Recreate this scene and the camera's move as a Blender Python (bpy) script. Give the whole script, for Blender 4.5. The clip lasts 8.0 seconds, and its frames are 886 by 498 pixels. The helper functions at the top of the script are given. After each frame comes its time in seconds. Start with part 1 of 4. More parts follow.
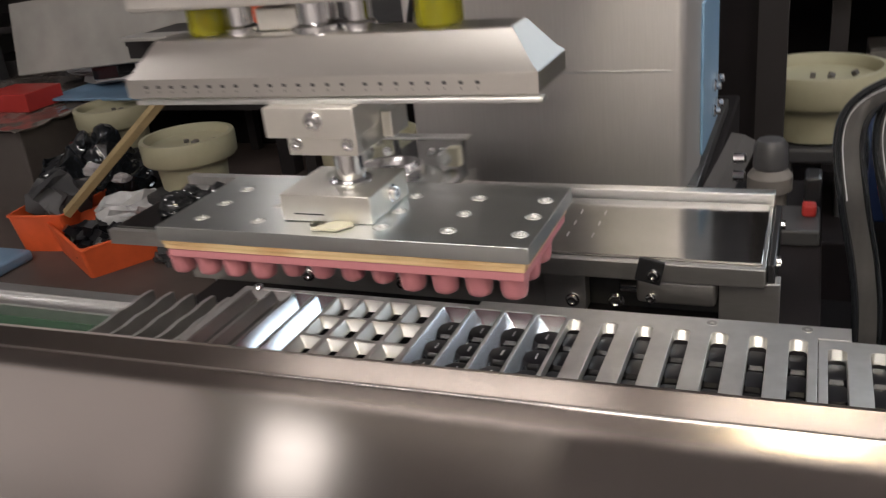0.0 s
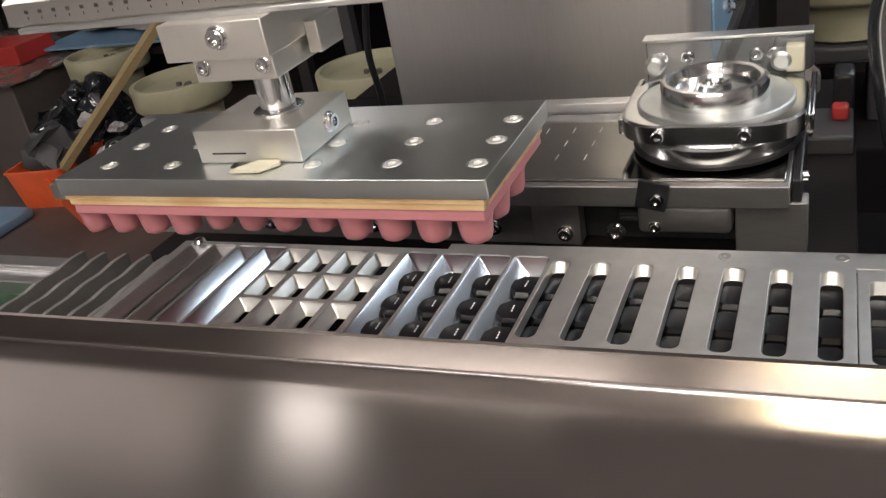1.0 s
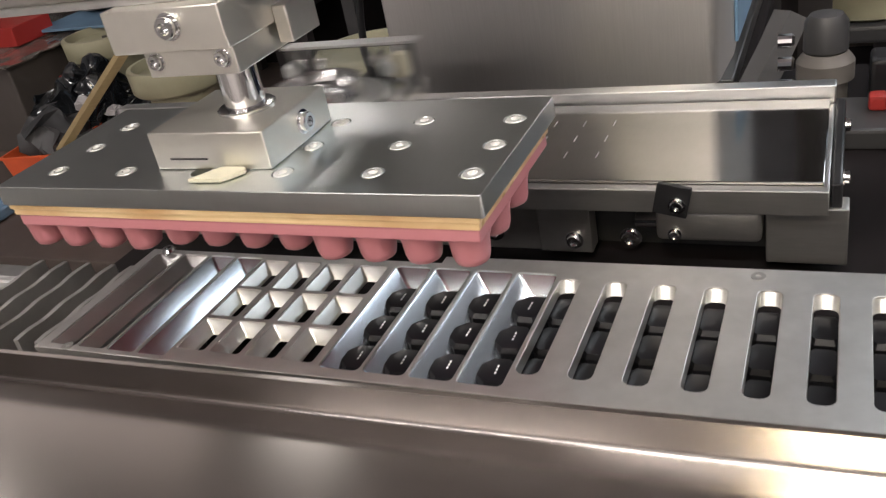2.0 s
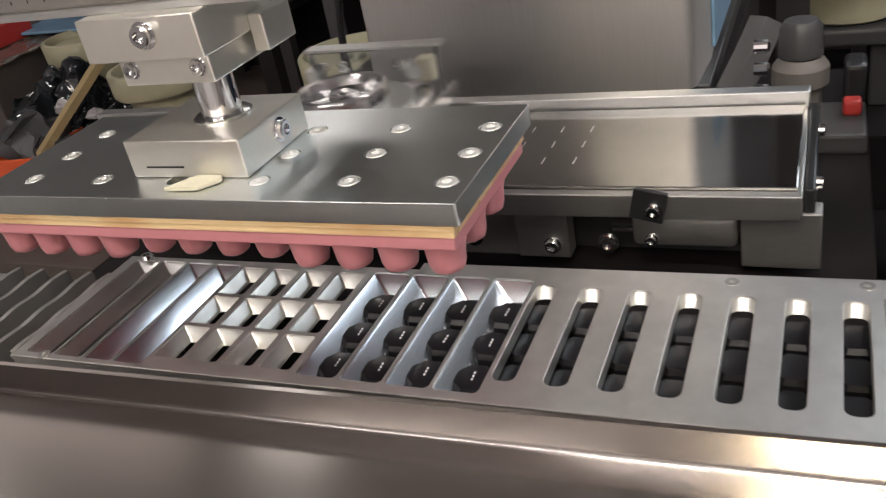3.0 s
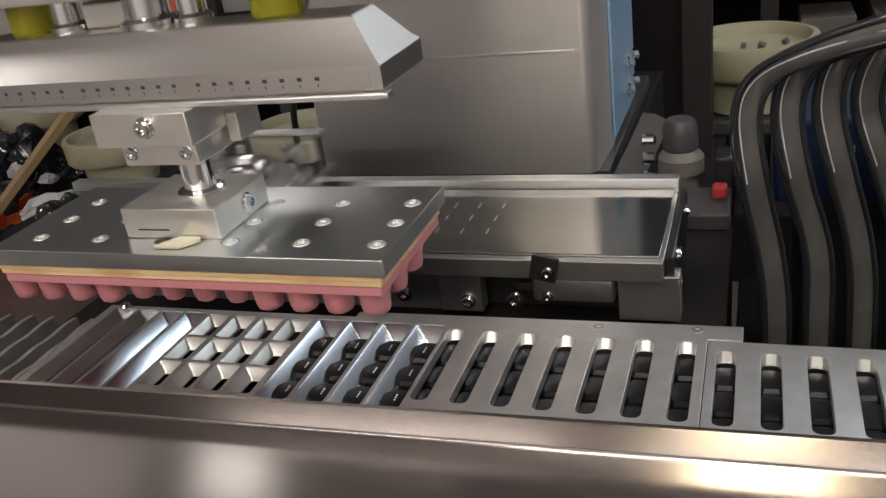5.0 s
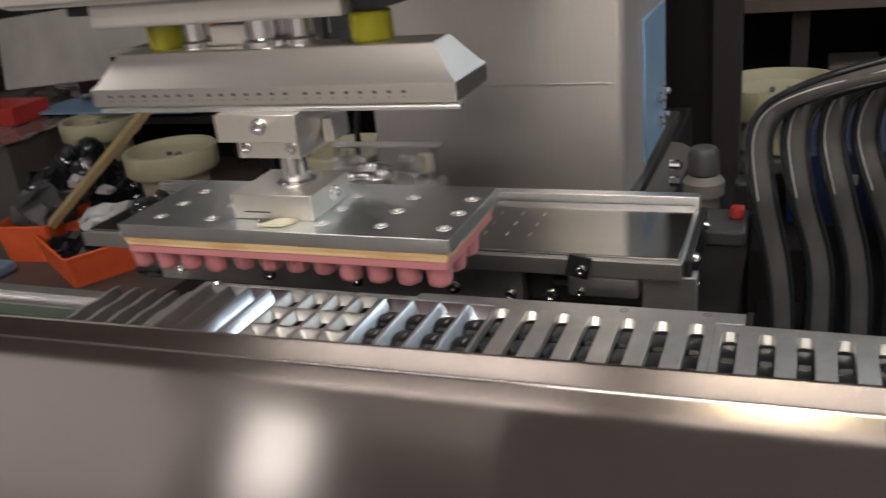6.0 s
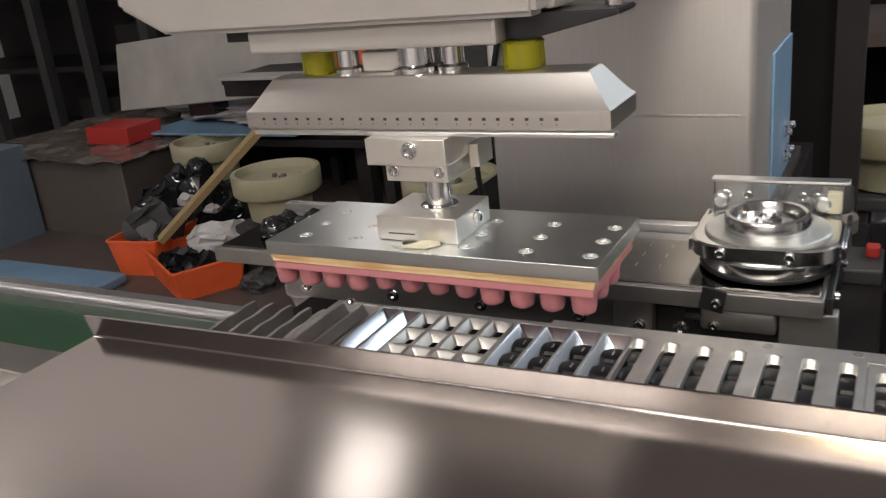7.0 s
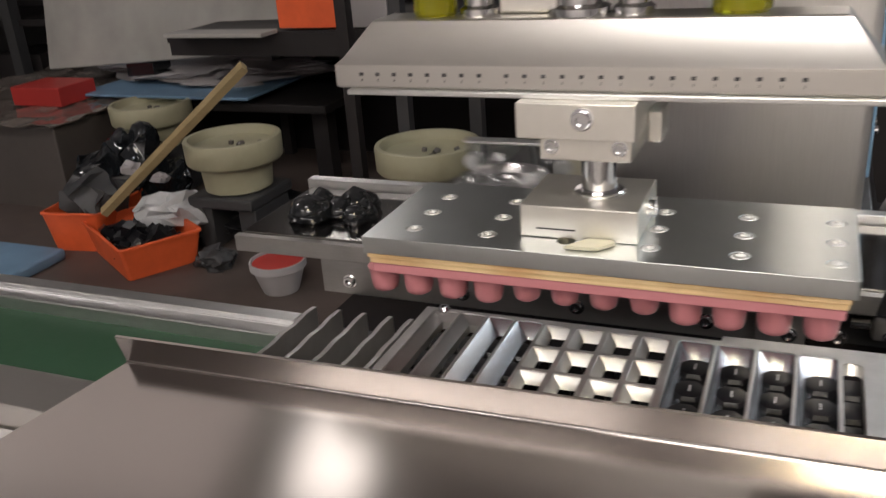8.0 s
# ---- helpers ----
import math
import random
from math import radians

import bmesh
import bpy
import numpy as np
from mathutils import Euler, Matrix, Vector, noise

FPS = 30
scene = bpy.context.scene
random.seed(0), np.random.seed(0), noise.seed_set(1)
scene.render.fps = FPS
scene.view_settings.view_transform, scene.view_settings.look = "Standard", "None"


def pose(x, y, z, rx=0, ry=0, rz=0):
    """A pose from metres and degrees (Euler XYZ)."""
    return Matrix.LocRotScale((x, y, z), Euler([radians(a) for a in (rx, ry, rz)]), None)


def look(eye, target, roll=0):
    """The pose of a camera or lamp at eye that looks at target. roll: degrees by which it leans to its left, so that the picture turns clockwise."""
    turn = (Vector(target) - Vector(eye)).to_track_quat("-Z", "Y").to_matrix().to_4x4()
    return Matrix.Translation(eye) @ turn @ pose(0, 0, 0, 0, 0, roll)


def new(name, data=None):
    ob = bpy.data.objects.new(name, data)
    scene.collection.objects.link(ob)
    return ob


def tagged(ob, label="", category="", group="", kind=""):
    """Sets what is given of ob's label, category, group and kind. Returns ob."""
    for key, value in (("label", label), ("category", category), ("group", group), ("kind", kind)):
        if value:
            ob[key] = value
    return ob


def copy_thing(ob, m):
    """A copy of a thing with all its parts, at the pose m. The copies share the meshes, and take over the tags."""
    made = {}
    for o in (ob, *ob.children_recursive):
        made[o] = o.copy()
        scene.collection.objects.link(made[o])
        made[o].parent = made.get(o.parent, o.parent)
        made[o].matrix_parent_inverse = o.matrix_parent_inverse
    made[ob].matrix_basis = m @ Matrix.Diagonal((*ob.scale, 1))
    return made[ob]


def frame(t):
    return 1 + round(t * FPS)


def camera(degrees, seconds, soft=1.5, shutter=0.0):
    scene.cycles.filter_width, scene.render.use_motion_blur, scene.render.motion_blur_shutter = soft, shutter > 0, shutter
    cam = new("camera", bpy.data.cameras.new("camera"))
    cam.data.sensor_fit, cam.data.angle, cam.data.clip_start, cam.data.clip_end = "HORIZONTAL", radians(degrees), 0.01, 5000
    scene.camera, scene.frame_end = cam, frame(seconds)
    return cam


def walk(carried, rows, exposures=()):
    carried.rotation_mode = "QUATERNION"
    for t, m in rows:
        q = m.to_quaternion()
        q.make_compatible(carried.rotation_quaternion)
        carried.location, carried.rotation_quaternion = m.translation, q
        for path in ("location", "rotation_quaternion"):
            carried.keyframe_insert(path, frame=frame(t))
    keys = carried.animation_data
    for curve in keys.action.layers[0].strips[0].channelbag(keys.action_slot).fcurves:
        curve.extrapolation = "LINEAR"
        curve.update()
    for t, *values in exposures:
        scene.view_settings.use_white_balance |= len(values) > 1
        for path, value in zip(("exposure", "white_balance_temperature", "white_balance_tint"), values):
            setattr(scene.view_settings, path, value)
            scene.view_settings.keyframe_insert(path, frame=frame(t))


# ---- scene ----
cam = camera(53.8, 8.0, 1.25, 0.6)
PATH = [
    (0, (0.07, -0.532, 1.249), (-0.684, 1.145, 0.463), -6.5),
    (0.2, (0.070, -0.494, 1.236), (-0.683, 1.170, 0.422), -8.0),
    (0.5, (0.075, -0.451, 1.225), (-0.703, 1.171, 0.35), -10.0),
    (1, (0.07, -0.429, 1.205), (-0.734, 1.155, 0.286), -11.1),
    (2.5, (0.048, -0.349, 1.191), (-0.774, 1.199, 0.227), -11.7),
    (3, (0.056, -0.365, 1.194), (-0.732, 1.203, 0.235), -11.3),
    (3.5, (0.075, -0.401, 1.204), (-0.686, 1.196, 0.27), -10.9),
    (4, (0.089, -0.422, 1.211), (-0.646, 1.197, 0.294), -10.6),
    (4.5, (0.105, -0.437, 1.223), (-0.588, 1.22, 0.343), -9.7),
    (5.8, (0.123, -0.543, 1.253), (-0.573, 1.164, 0.477), -6.0),
    (6, (0.131, -0.573, 1.254), (-0.606, 1.125, 0.497), -6.3),
    (6.5, (0.118, -0.617, 1.265), (-0.734, 1.053, 0.57), -6.6),
    (7, (0.093, -0.597, 1.259), (-0.817, 1.049, 0.58), -6.2),
    (7.5, (0.008, -0.53, 1.242), (-0.852, 1.129, 0.529), -5.3),
    (7.8, (-0.081, -0.523, 1.234), (-0.845, 1.173, 0.500), -4.4),
    (8, (-0.111, -0.514, 1.233), (-0.856, 1.178, 0.471), -4.2),
]
EXPOSURE = [(0.0, 0.08), (0.5, 0.1), (1.0, 0.2), (2.5, 0.36), (3.0, 0.3), (3.5, 0.2), (4.5, 0.0), (6.0, -0.12), (7.0, 0.1), (7.5, 0.18), (8.0, 0.05)]
walk(cam, [(t, look(eye, target, roll)) for t, eye, target, roll in PATH], EXPOSURE)


# ---- light ----
world = bpy.data.worlds.new("room_air")
scene.world = world
world.use_nodes = True
world.node_tree.nodes["Background"].inputs[0].default_value = (0.62, 0.60, 0.64, 1)
world.node_tree.nodes["Background"].inputs[1].default_value = 0.10
scene.view_settings.exposure = 0.0


# ---- materials ----
def material(name, colour, rough=0.5, metal=0.0, grain=0.12, scale=60.0, stretch=(1, 1, 1), bump=0.0, stain=0.15,
             stain_scale=6.0, tint=None, transmission=0.0, coat=0.0, rough_var=0.1, spec=0.5, varied=0.0, ior=1.45, alpha=1.0, aniso=0.0, tangent=(0, 1, 0)):
    m = bpy.data.materials.new(name)
    m.use_nodes = True
    nt = m.node_tree
    b = nt.nodes["Principled BSDF"]
    N, L = nt.nodes.new, nt.links.new
    tc = N("ShaderNodeTexCoord")
    mp = N("ShaderNodeMapping")
    mp.inputs["Scale"].default_value = stretch
    L(tc.outputs["Object"], mp.inputs[0])
    fine = N("ShaderNodeTexNoise")
    fine.inputs["Scale"].default_value, fine.inputs["Detail"].default_value = scale, 5
    L(mp.outputs[0], fine.inputs["Vector"])
    broad = N("ShaderNodeTexNoise")
    broad.inputs["Scale"].default_value, broad.inputs["Detail"].default_value = stain_scale, 4
    L(tc.outputs["Object"], broad.inputs["Vector"])
    tint = tint or tuple(c * 0.55 for c in colour)
    mix1 = N("ShaderNodeMix")
    mix1.data_type = "RGBA"
    mix1.inputs[6].default_value, mix1.inputs[7].default_value = (*colour, 1), (*tint, 1)
    r1 = N("ShaderNodeMapRange")
    r1.inputs[1].default_value, r1.inputs[2].default_value, r1.inputs[4].default_value = 0.35, 0.8, stain * 2
    L(broad.outputs[0], r1.inputs[0]), L(r1.outputs[0], mix1.inputs[0])
    mix2 = N("ShaderNodeMix")
    mix2.data_type, mix2.blend_type = "RGBA", "MULTIPLY"
    r2 = N("ShaderNodeMapRange")
    r2.inputs[3].default_value, r2.inputs[4].default_value = 1 - grain, 1 + grain
    L(fine.outputs[0], r2.inputs[0]), L(r2.outputs[0], mix2.inputs[7])
    mix2.inputs[0].default_value = 1.0
    L(mix1.outputs[2], mix2.inputs[6])
    out = mix2.outputs[2]
    if varied:
        info, r4 = N("ShaderNodeObjectInfo"), N("ShaderNodeMapRange")
        r4.inputs[3].default_value, r4.inputs[4].default_value = 1 - varied, 1 + varied
        mix3 = N("ShaderNodeMix")
        mix3.data_type, mix3.blend_type = "RGBA", "MULTIPLY"
        mix3.inputs[0].default_value = 1.0
        L(info.outputs["Random"], r4.inputs[0]), L(out, mix3.inputs[6]), L(r4.outputs[0], mix3.inputs[7])
        out = mix3.outputs[2]
    L(out, b.inputs["Base Color"])
    r3 = N("ShaderNodeMapRange")
    r3.inputs[3].default_value, r3.inputs[4].default_value = max(0.02, rough - rough_var), min(1, rough + rough_var)
    sum_ = N("ShaderNodeMath")
    sum_.operation, sum_.inputs[1].default_value = "MULTIPLY_ADD", 0.5
    half = N("ShaderNodeMath")
    half.operation, half.inputs[1].default_value = "MULTIPLY", 0.5
    L(broad.outputs[0], half.inputs[0]), L(fine.outputs[0], sum_.inputs[0]), L(half.outputs[0], sum_.inputs[2])
    L(sum_.outputs[0], r3.inputs[0]), L(r3.outputs[0], b.inputs["Roughness"])
    b.inputs["Metallic"].default_value = metal
    b.inputs["Specular IOR Level"].default_value = spec
    b.inputs["IOR"].default_value = ior
    b.inputs["Alpha"].default_value = alpha
    b.inputs["Transmission Weight"].default_value = transmission
    b.inputs["Coat Weight"].default_value = coat
    if aniso:
        along = N("ShaderNodeCombineXYZ")
        for k in range(3):
            along.inputs[k].default_value = tangent[k]
        b.inputs["Anisotropic"].default_value = aniso
        L(along.outputs[0], b.inputs["Tangent"])
    if bump:
        bp = N("ShaderNodeBump")
        bp.inputs["Strength"].default_value, bp.inputs["Distance"].default_value = bump, 0.001
        L(fine.outputs[0], bp.inputs["Height"]), L(bp.outputs[0], b.inputs["Normal"])
    return m


def glow(name, colour, power):
    m = bpy.data.materials.new(name)
    m.use_nodes = True
    b = m.node_tree.nodes["Principled BSDF"]
    b.inputs["Base Color"].default_value = (*colour, 1)
    b.inputs["Emission Color"].default_value = (*colour, 1)
    b.inputs["Emission Strength"].default_value = power
    return m


M_SHEET = material("brushed_sheet", (0.45, 0.42, 0.40), 0.175, 1.0, 0.03, 24, (1, 30, 30), 0.0, 0.16, 4, rough_var=0.04, aniso=0.5)
M_COLUMN = material("column_steel", (0.80, 0.78, 0.765), 0.50, 1.0, 0.08, 30, (40, 40, 1), 0.06, 0.12, 4, rough_var=0.06)
M_ALU = material("milled_aluminium", (0.74, 0.74, 0.74), 0.36, 1.0, 0.10, 90, (1, 6, 6), 0.08, 0.15, 25)
M_BEAM = material("beam_aluminium", (0.66, 0.64, 0.61), 0.33, 1.0, 0.03, 90, (1, 3, 3), 0.0, 0.06, 8, rough_var=0.04)
M_ALU_WHITE = material("anodised_aluminium", (0.80, 0.78, 0.73), 0.42, 1.0, 0.05, 150, (1, 1, 1), 0.05, 0.08, 18)
M_PLATE = material("plate_aluminium", (0.72, 0.755, 0.755), 0.30, 1.0, 0.03, 60, (8, 1, 1), 0.0, 0.15, 9, rough_var=0.05)
M_TRAY = material("tray_aluminium", (0.68, 0.67, 0.66), 0.45, 1.0, 0.12, 120, (1, 1, 1), 0.10, 0.25, 20)
M_POCKET = material("pocket_aluminium", (0.68, 0.68, 0.66), 0.40, 1.0, 0.06, 120, (1, 1, 6), 0.04, 0.2, 40)
# Pale blue puts a cool lamp's reflection into the aluminium colour.
M_POCKET_BLUE = material("blue_sheen_aluminium", (0.74, 0.79, 0.85), 0.25, 1.0, 0.04, 120, (1, 6, 1), 0.02, 0.06, 40, rough_var=0.05)
M_GROOVE = material("groove_aluminium", (0.56, 0.55, 0.54), 0.38, 1.0, 0.06, 120, (1, 6, 1), 0.02, 0.12, 40)
M_CHROME = material("polished_steel", (0.80, 0.80, 0.81), 0.08, 1.0, 0.04, 80, bump=0.02, stain=0.1, rough_var=0.04)
M_STEEL = material("ground_steel", (0.52, 0.51, 0.50), 0.45, 1.0, 0.10, 90, (1, 8, 8), 0.06, 0.3, 18)
M_DARKSTEEL = material("dark_steel", (0.13, 0.13, 0.133), 0.42, 0.85, 0.15, 70, bump=0.08, stain=0.3, stain_scale=14)
M_BLACK = material("black_plastic", (0.018, 0.018, 0.02), 0.35, 0.0, 0.2, 80, bump=0.05, stain=0.2)
M_BUTTON = material("glossy_black_key", (0.008, 0.008, 0.010), 0.30, 0.0, 0.2, 80, spec=0.35, coat=0.06, stain=0.1, varied=0.3)
M_MARK = material("white_print", (0.75, 0.76, 0.78), 0.5, 0.0, 0.05, 80)
M_PINK = material("pink_silicone", (0.50, 0.205, 0.235), 0.42, 0.0, 0.06, 90, bump=0.05, stain=0.15, stain_scale=25, tint=(0.55, 0.17, 0.19))
M_PLY = material("varnished_plywood", (0.80, 0.62, 0.36), 0.28, 0.0, 0.25, 40, (0.3, 4, 12), 0.1, 0.42, 22, tint=(0.46, 0.22, 0.08), coat=0.5)
M_BELT = material("green_belt", (0.014, 0.05, 0.024), 0.5, 0.0, 0.12, 120, bump=0.06, stain=0.2)
M_ACRYLIC = material("clear_acrylic", (0.93, 0.95, 0.96), 0.05, 0.0, 0.02, 60, transmission=0.92, stain=0.05, rough_var=0.02, ior=1.49)
M_YELLOW = material("yellow_urethane", (0.42, 0.40, 0.02), 0.10, 0.0, 0.08, 60, stain=0.1, transmission=0.6)
M_BLUE = material("blue_paint", (0.20, 0.34, 0.50), 0.38, 0.0, 0.06, 90, stain=0.15)
M_COVER = material("cream_cover", (0.40, 0.385, 0.375), 0.42, 0.3, 0.05, 60, stain=0.15, stain_scale=4)
M_CREAM = material("nylon_bowl", (0.37, 0.355, 0.25), 0.5, 0.0, 0.06, 60, bump=0.04, stain=0.2, stain_scale=8, tint=(0.33, 0.30, 0.19))
M_ETCH = material("etched_cliche", (0.31, 0.30, 0.29), 0.11, 1.0, 0.05, 80, (6, 1, 1), 0.0, 0.2, 20, rough_var=0.04)
M_SCREWHEAD = material("bright_screw", (0.88, 0.88, 0.87), 0.5, 0.8, 0.05, 90)
M_CUP = material("cup_steel", (0.72, 0.73, 0.73), 0.19, 1.0, 0.05, 80, bump=0.02, stain=0.1, rough_var=0.06)
M_FLANGE = material("satin_flange", (0.62, 0.635, 0.62), 0.48, 1.0, 0.06, 80, bump=0.03, stain=0.12, stain_scale=30)
M_TAPE = material("yellowed_tape", (0.56, 0.54, 0.42), 0.5, 0.0, 0.06, 60, stain=0.15, stain_scale=40)
M_RIBBON = material("grey_hose_face", (0.10, 0.098, 0.096), 0.24, 0.0, 0.3, 30, (3, 3, 0.25), 0.5, 0.4, 14, coat=0.7, tint=(0.02, 0.02, 0.022))
M_WRAP = material("dusty_film_wrap", (0.17, 0.145, 0.13), 0.16, 0.0, 0.25, 40, bump=0.6, stain=0.4, stain_scale=7, coat=0.5)
M_BLUEGREY = material("blue_grey_paint", (0.13, 0.17, 0.22), 0.4, 0.0, 0.1, 30, stain=0.25, stain_scale=4)
M_INK = material("wet_black_ink", (0.015, 0.017, 0.02), 0.10, 0.0, 0.2, 60, bump=0.2, stain=0.2, coat=0.5)
M_ORANGE = material("orange_bin", (0.80, 0.13, 0.04), 0.45, 0.0, 0.08, 50, bump=0.05, stain=0.25, stain_scale=8)
M_RED = material("red_plastic", (0.42, 0.035, 0.03), 0.45, 0.0, 0.08, 50, stain=0.2)
M_WOOD = material("pale_wood", (0.33, 0.25, 0.13), 0.6, 0.0, 0.2, 30, (1, 1, 12), 0.1, 0.25, 6)
M_BENCH = material("worn_bench", (0.10, 0.078, 0.07), 0.55, 0.0, 0.25, 20, bump=0.15, stain=0.4, stain_scale=4)
M_GREYBOX = material("grey_cabinet", (0.115, 0.10, 0.092), 0.42, 0.2, 0.1, 30, stain=0.25, stain_scale=3)
M_PAPER = material("grey_paper", (0.40, 0.38, 0.39), 0.7, 0.0, 0.12, 20, bump=0.1, stain=0.3, stain_scale=5)
M_BOARD = material("worn_board", (0.38, 0.37, 0.35), 0.6, 0.0, 0.12, 12, bump=0.1, stain=0.4, stain_scale=4)
M_BLUESHEET = material("blue_sheet", (0.16, 0.27, 0.40), 0.5, 0.0, 0.1, 20, bump=0.1, stain=0.2)
M_RACK = material("dark_rack", (0.022, 0.019, 0.02), 0.6, 0.1, 0.2, 20, stain=0.3)
# Near-black colour standing in for shade in pockets, gaps and rack openings.
M_VOID = material("shade_black", (0.010, 0.008, 0.009), 0.8, 0.0, 0.3, 10, stain=0.3, spec=0.2)
M_FLOOR = material("workshop_floor", (0.36, 0.34, 0.33), 0.5, 0.0, 0.2, 20, bump=0.1, stain=0.4, stain_scale=1.5)
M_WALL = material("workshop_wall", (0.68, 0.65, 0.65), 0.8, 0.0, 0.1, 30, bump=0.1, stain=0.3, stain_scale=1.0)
# Copy of the wall paint, darkened to put weaker light into its colour.
M_SHADEWALL = material("shade_toned_wall", (0.52, 0.53, 0.52), 0.8, 0.0, 0.1, 30, bump=0.1, stain=0.3, stain_scale=1.0)
M_CEIL = material("workshop_ceiling", (0.64, 0.60, 0.62), 0.8, 0.0, 0.08, 30, stain=0.2, stain_scale=1.0)
M_FILM = material("crumpled_film", (0.55, 0.56, 0.58), 0.2, 0.0, 0.2, 40, bump=0.6, stain=0.3, stain_scale=14)
M_GREYPLASTIC = material("grey_plastic", (0.05, 0.05, 0.053), 0.45, 0.0, 0.1, 60, stain=0.2)
M_BEIGE = material("dusty_beige", (0.13, 0.12, 0.112), 0.55, 0.0, 0.1, 60, stain=0.3)
M_GREENTUBE = material("green_tube", (0.01, 0.16, 0.07), 0.3, 0.0, 0.1, 50)
M_BLUETUBE = material("blue_tube", (0.012, 0.022, 0.06), 0.3, 0.0, 0.1, 50, coat=0.3)

# ---- mesh tools ----
BASE = {}


def box(bm, x0, x1, y0, y1, z0, z1, bev=0.0, seg=2):
    m = Matrix.Translation(((x0 + x1) / 2, (y0 + y1) / 2, (z0 + z1) / 2)) @ Matrix.Diagonal((x1 - x0, y1 - y0, z1 - z0, 1))
    r = bmesh.ops.create_cube(bm, size=1, matrix=m)
    if bev:
        edges = list({e for v in r["verts"] for e in v.link_edges})
        bmesh.ops.bevel(bm, geom=edges, offset=bev, segments=seg, affect="EDGES", profile=0.5)
    return bm


def boxed(*a, **k):
    return box(bmesh.new(), *a, **k)


def turned(bm, profile, centre, seg=32, axis="z", closed=False):
    """A lathe: (radius, height) pairs round an axis through centre."""
    rings = []
    for r, h in profile:
        ring = []
        for i in range(seg):
            a = 2 * math.pi * i / seg
            p = (r * math.cos(a), r * math.sin(a), h)
            if axis == "y":
                p = (p[0], h, p[1])
            elif axis == "x":
                p = (h, p[0], p[1])
            ring.append(bm.verts.new(Vector(p) + Vector(centre)))
        rings.append(ring)
    for a, b in zip(rings, rings[1:] + (rings[:1] if closed else [])):
        for i in range(seg):
            bm.faces.new((a[i], a[(i + 1) % seg], b[(i + 1) % seg], b[i]))
    if not closed:
        bm.faces.new(rings[0][::-1]), bm.faces.new(rings[-1])
    bmesh.ops.recalc_face_normals(bm, faces=bm.faces)
    return bm


def prism(bm, outline, axis, a0, a1, bev=0.0):
    """An outline in the two other axes, drawn out along one axis."""
    def at(p, h):
        return {"x": (h, p[0], p[1]), "y": (p[0], h, p[1]), "z": (p[0], p[1], h)}[axis]
    lo, hi = [bm.verts.new(at(p, a0)) for p in outline], [bm.verts.new(at(p, a1)) for p in outline]
    n = len(outline)
    faces = [bm.faces.new(lo[::-1]), bm.faces.new(hi)] + [bm.faces.new((lo[i], lo[(i + 1) % n], hi[(i + 1) % n], hi[i])) for i in range(n)]
    bmesh.ops.recalc_face_normals(bm, faces=faces)
    if bev:
        bmesh.ops.bevel(bm, geom=list({e for f in faces for e in f.edges}), offset=bev, segments=2, affect="EDGES")
    return bm


def loft(bm, loops, caps=True):
    rings = [[bm.verts.new(p) for p in loop] for loop in loops]
    n = len(rings[0])
    for a, b in zip(rings, rings[1:]):
        for i in range(n):
            bm.faces.new((a[i], a[(i + 1) % n], b[(i + 1) % n], b[i]))
    if caps:
        bm.faces.new(rings[0][::-1]), bm.faces.new(rings[-1])
    bmesh.ops.recalc_face_normals(bm, faces=bm.faces)
    return bm


def smooth_path(points, steps=6):
    pts = [Vector(p) for p in points]
    out = []
    for i in range(len(pts) - 1):
        p0, p1, p2, p3 = pts[max(i - 1, 0)], pts[i], pts[i + 1], pts[min(i + 2, len(pts) - 1)]
        for k in range(steps):
            t = k / steps
            out.append(0.5 * (2 * p1 + (p2 - p0) * t + (2 * p0 - 5 * p1 + 4 * p2 - p3) * t * t + (3 * p1 - p0 - 3 * p2 + p3) * t ** 3))
    return out + [pts[-1]]


def tube(bm, points, radius, seg=10, flat=1.0, steps=6):
    path = smooth_path(points, steps) if steps else [Vector(p) for p in points]
    loops = []
    side = Vector((1, 0, 0))
    for i, p in enumerate(path):
        d = (path[min(i + 1, len(path) - 1)] - path[max(i - 1, 0)]).normalized()
        side = (side - d * side.dot(d))
        side = side.normalized() if side.length > 1e-4 else d.orthogonal().normalized()
        up = d.cross(side)
        loops.append([p + side * radius * math.cos(2 * math.pi * k / seg) + up * radius * flat * math.sin(2 * math.pi * k / seg) for k in range(seg)])
    return loft(bm, loops)


def rounded(x0, x1, y0, y1, r, n=4):
    pts = []
    for cx, cy, a in ((x1 - r, y1 - r, 0), (x0 + r, y1 - r, 90), (x0 + r, y0 + r, 180), (x1 - r, y0 + r, 270)):
        for k in range(n + 1):
            w = radians(a + 90 * k / n)
            pts.append((cx + r * math.cos(w), cy + r * math.sin(w)))
    return pts


def circle(x, y, r, n=16):
    return [(x + r * math.cos(2 * math.pi * k / n), y + r * math.sin(2 * math.pi * k / n)) for k in range(n)]


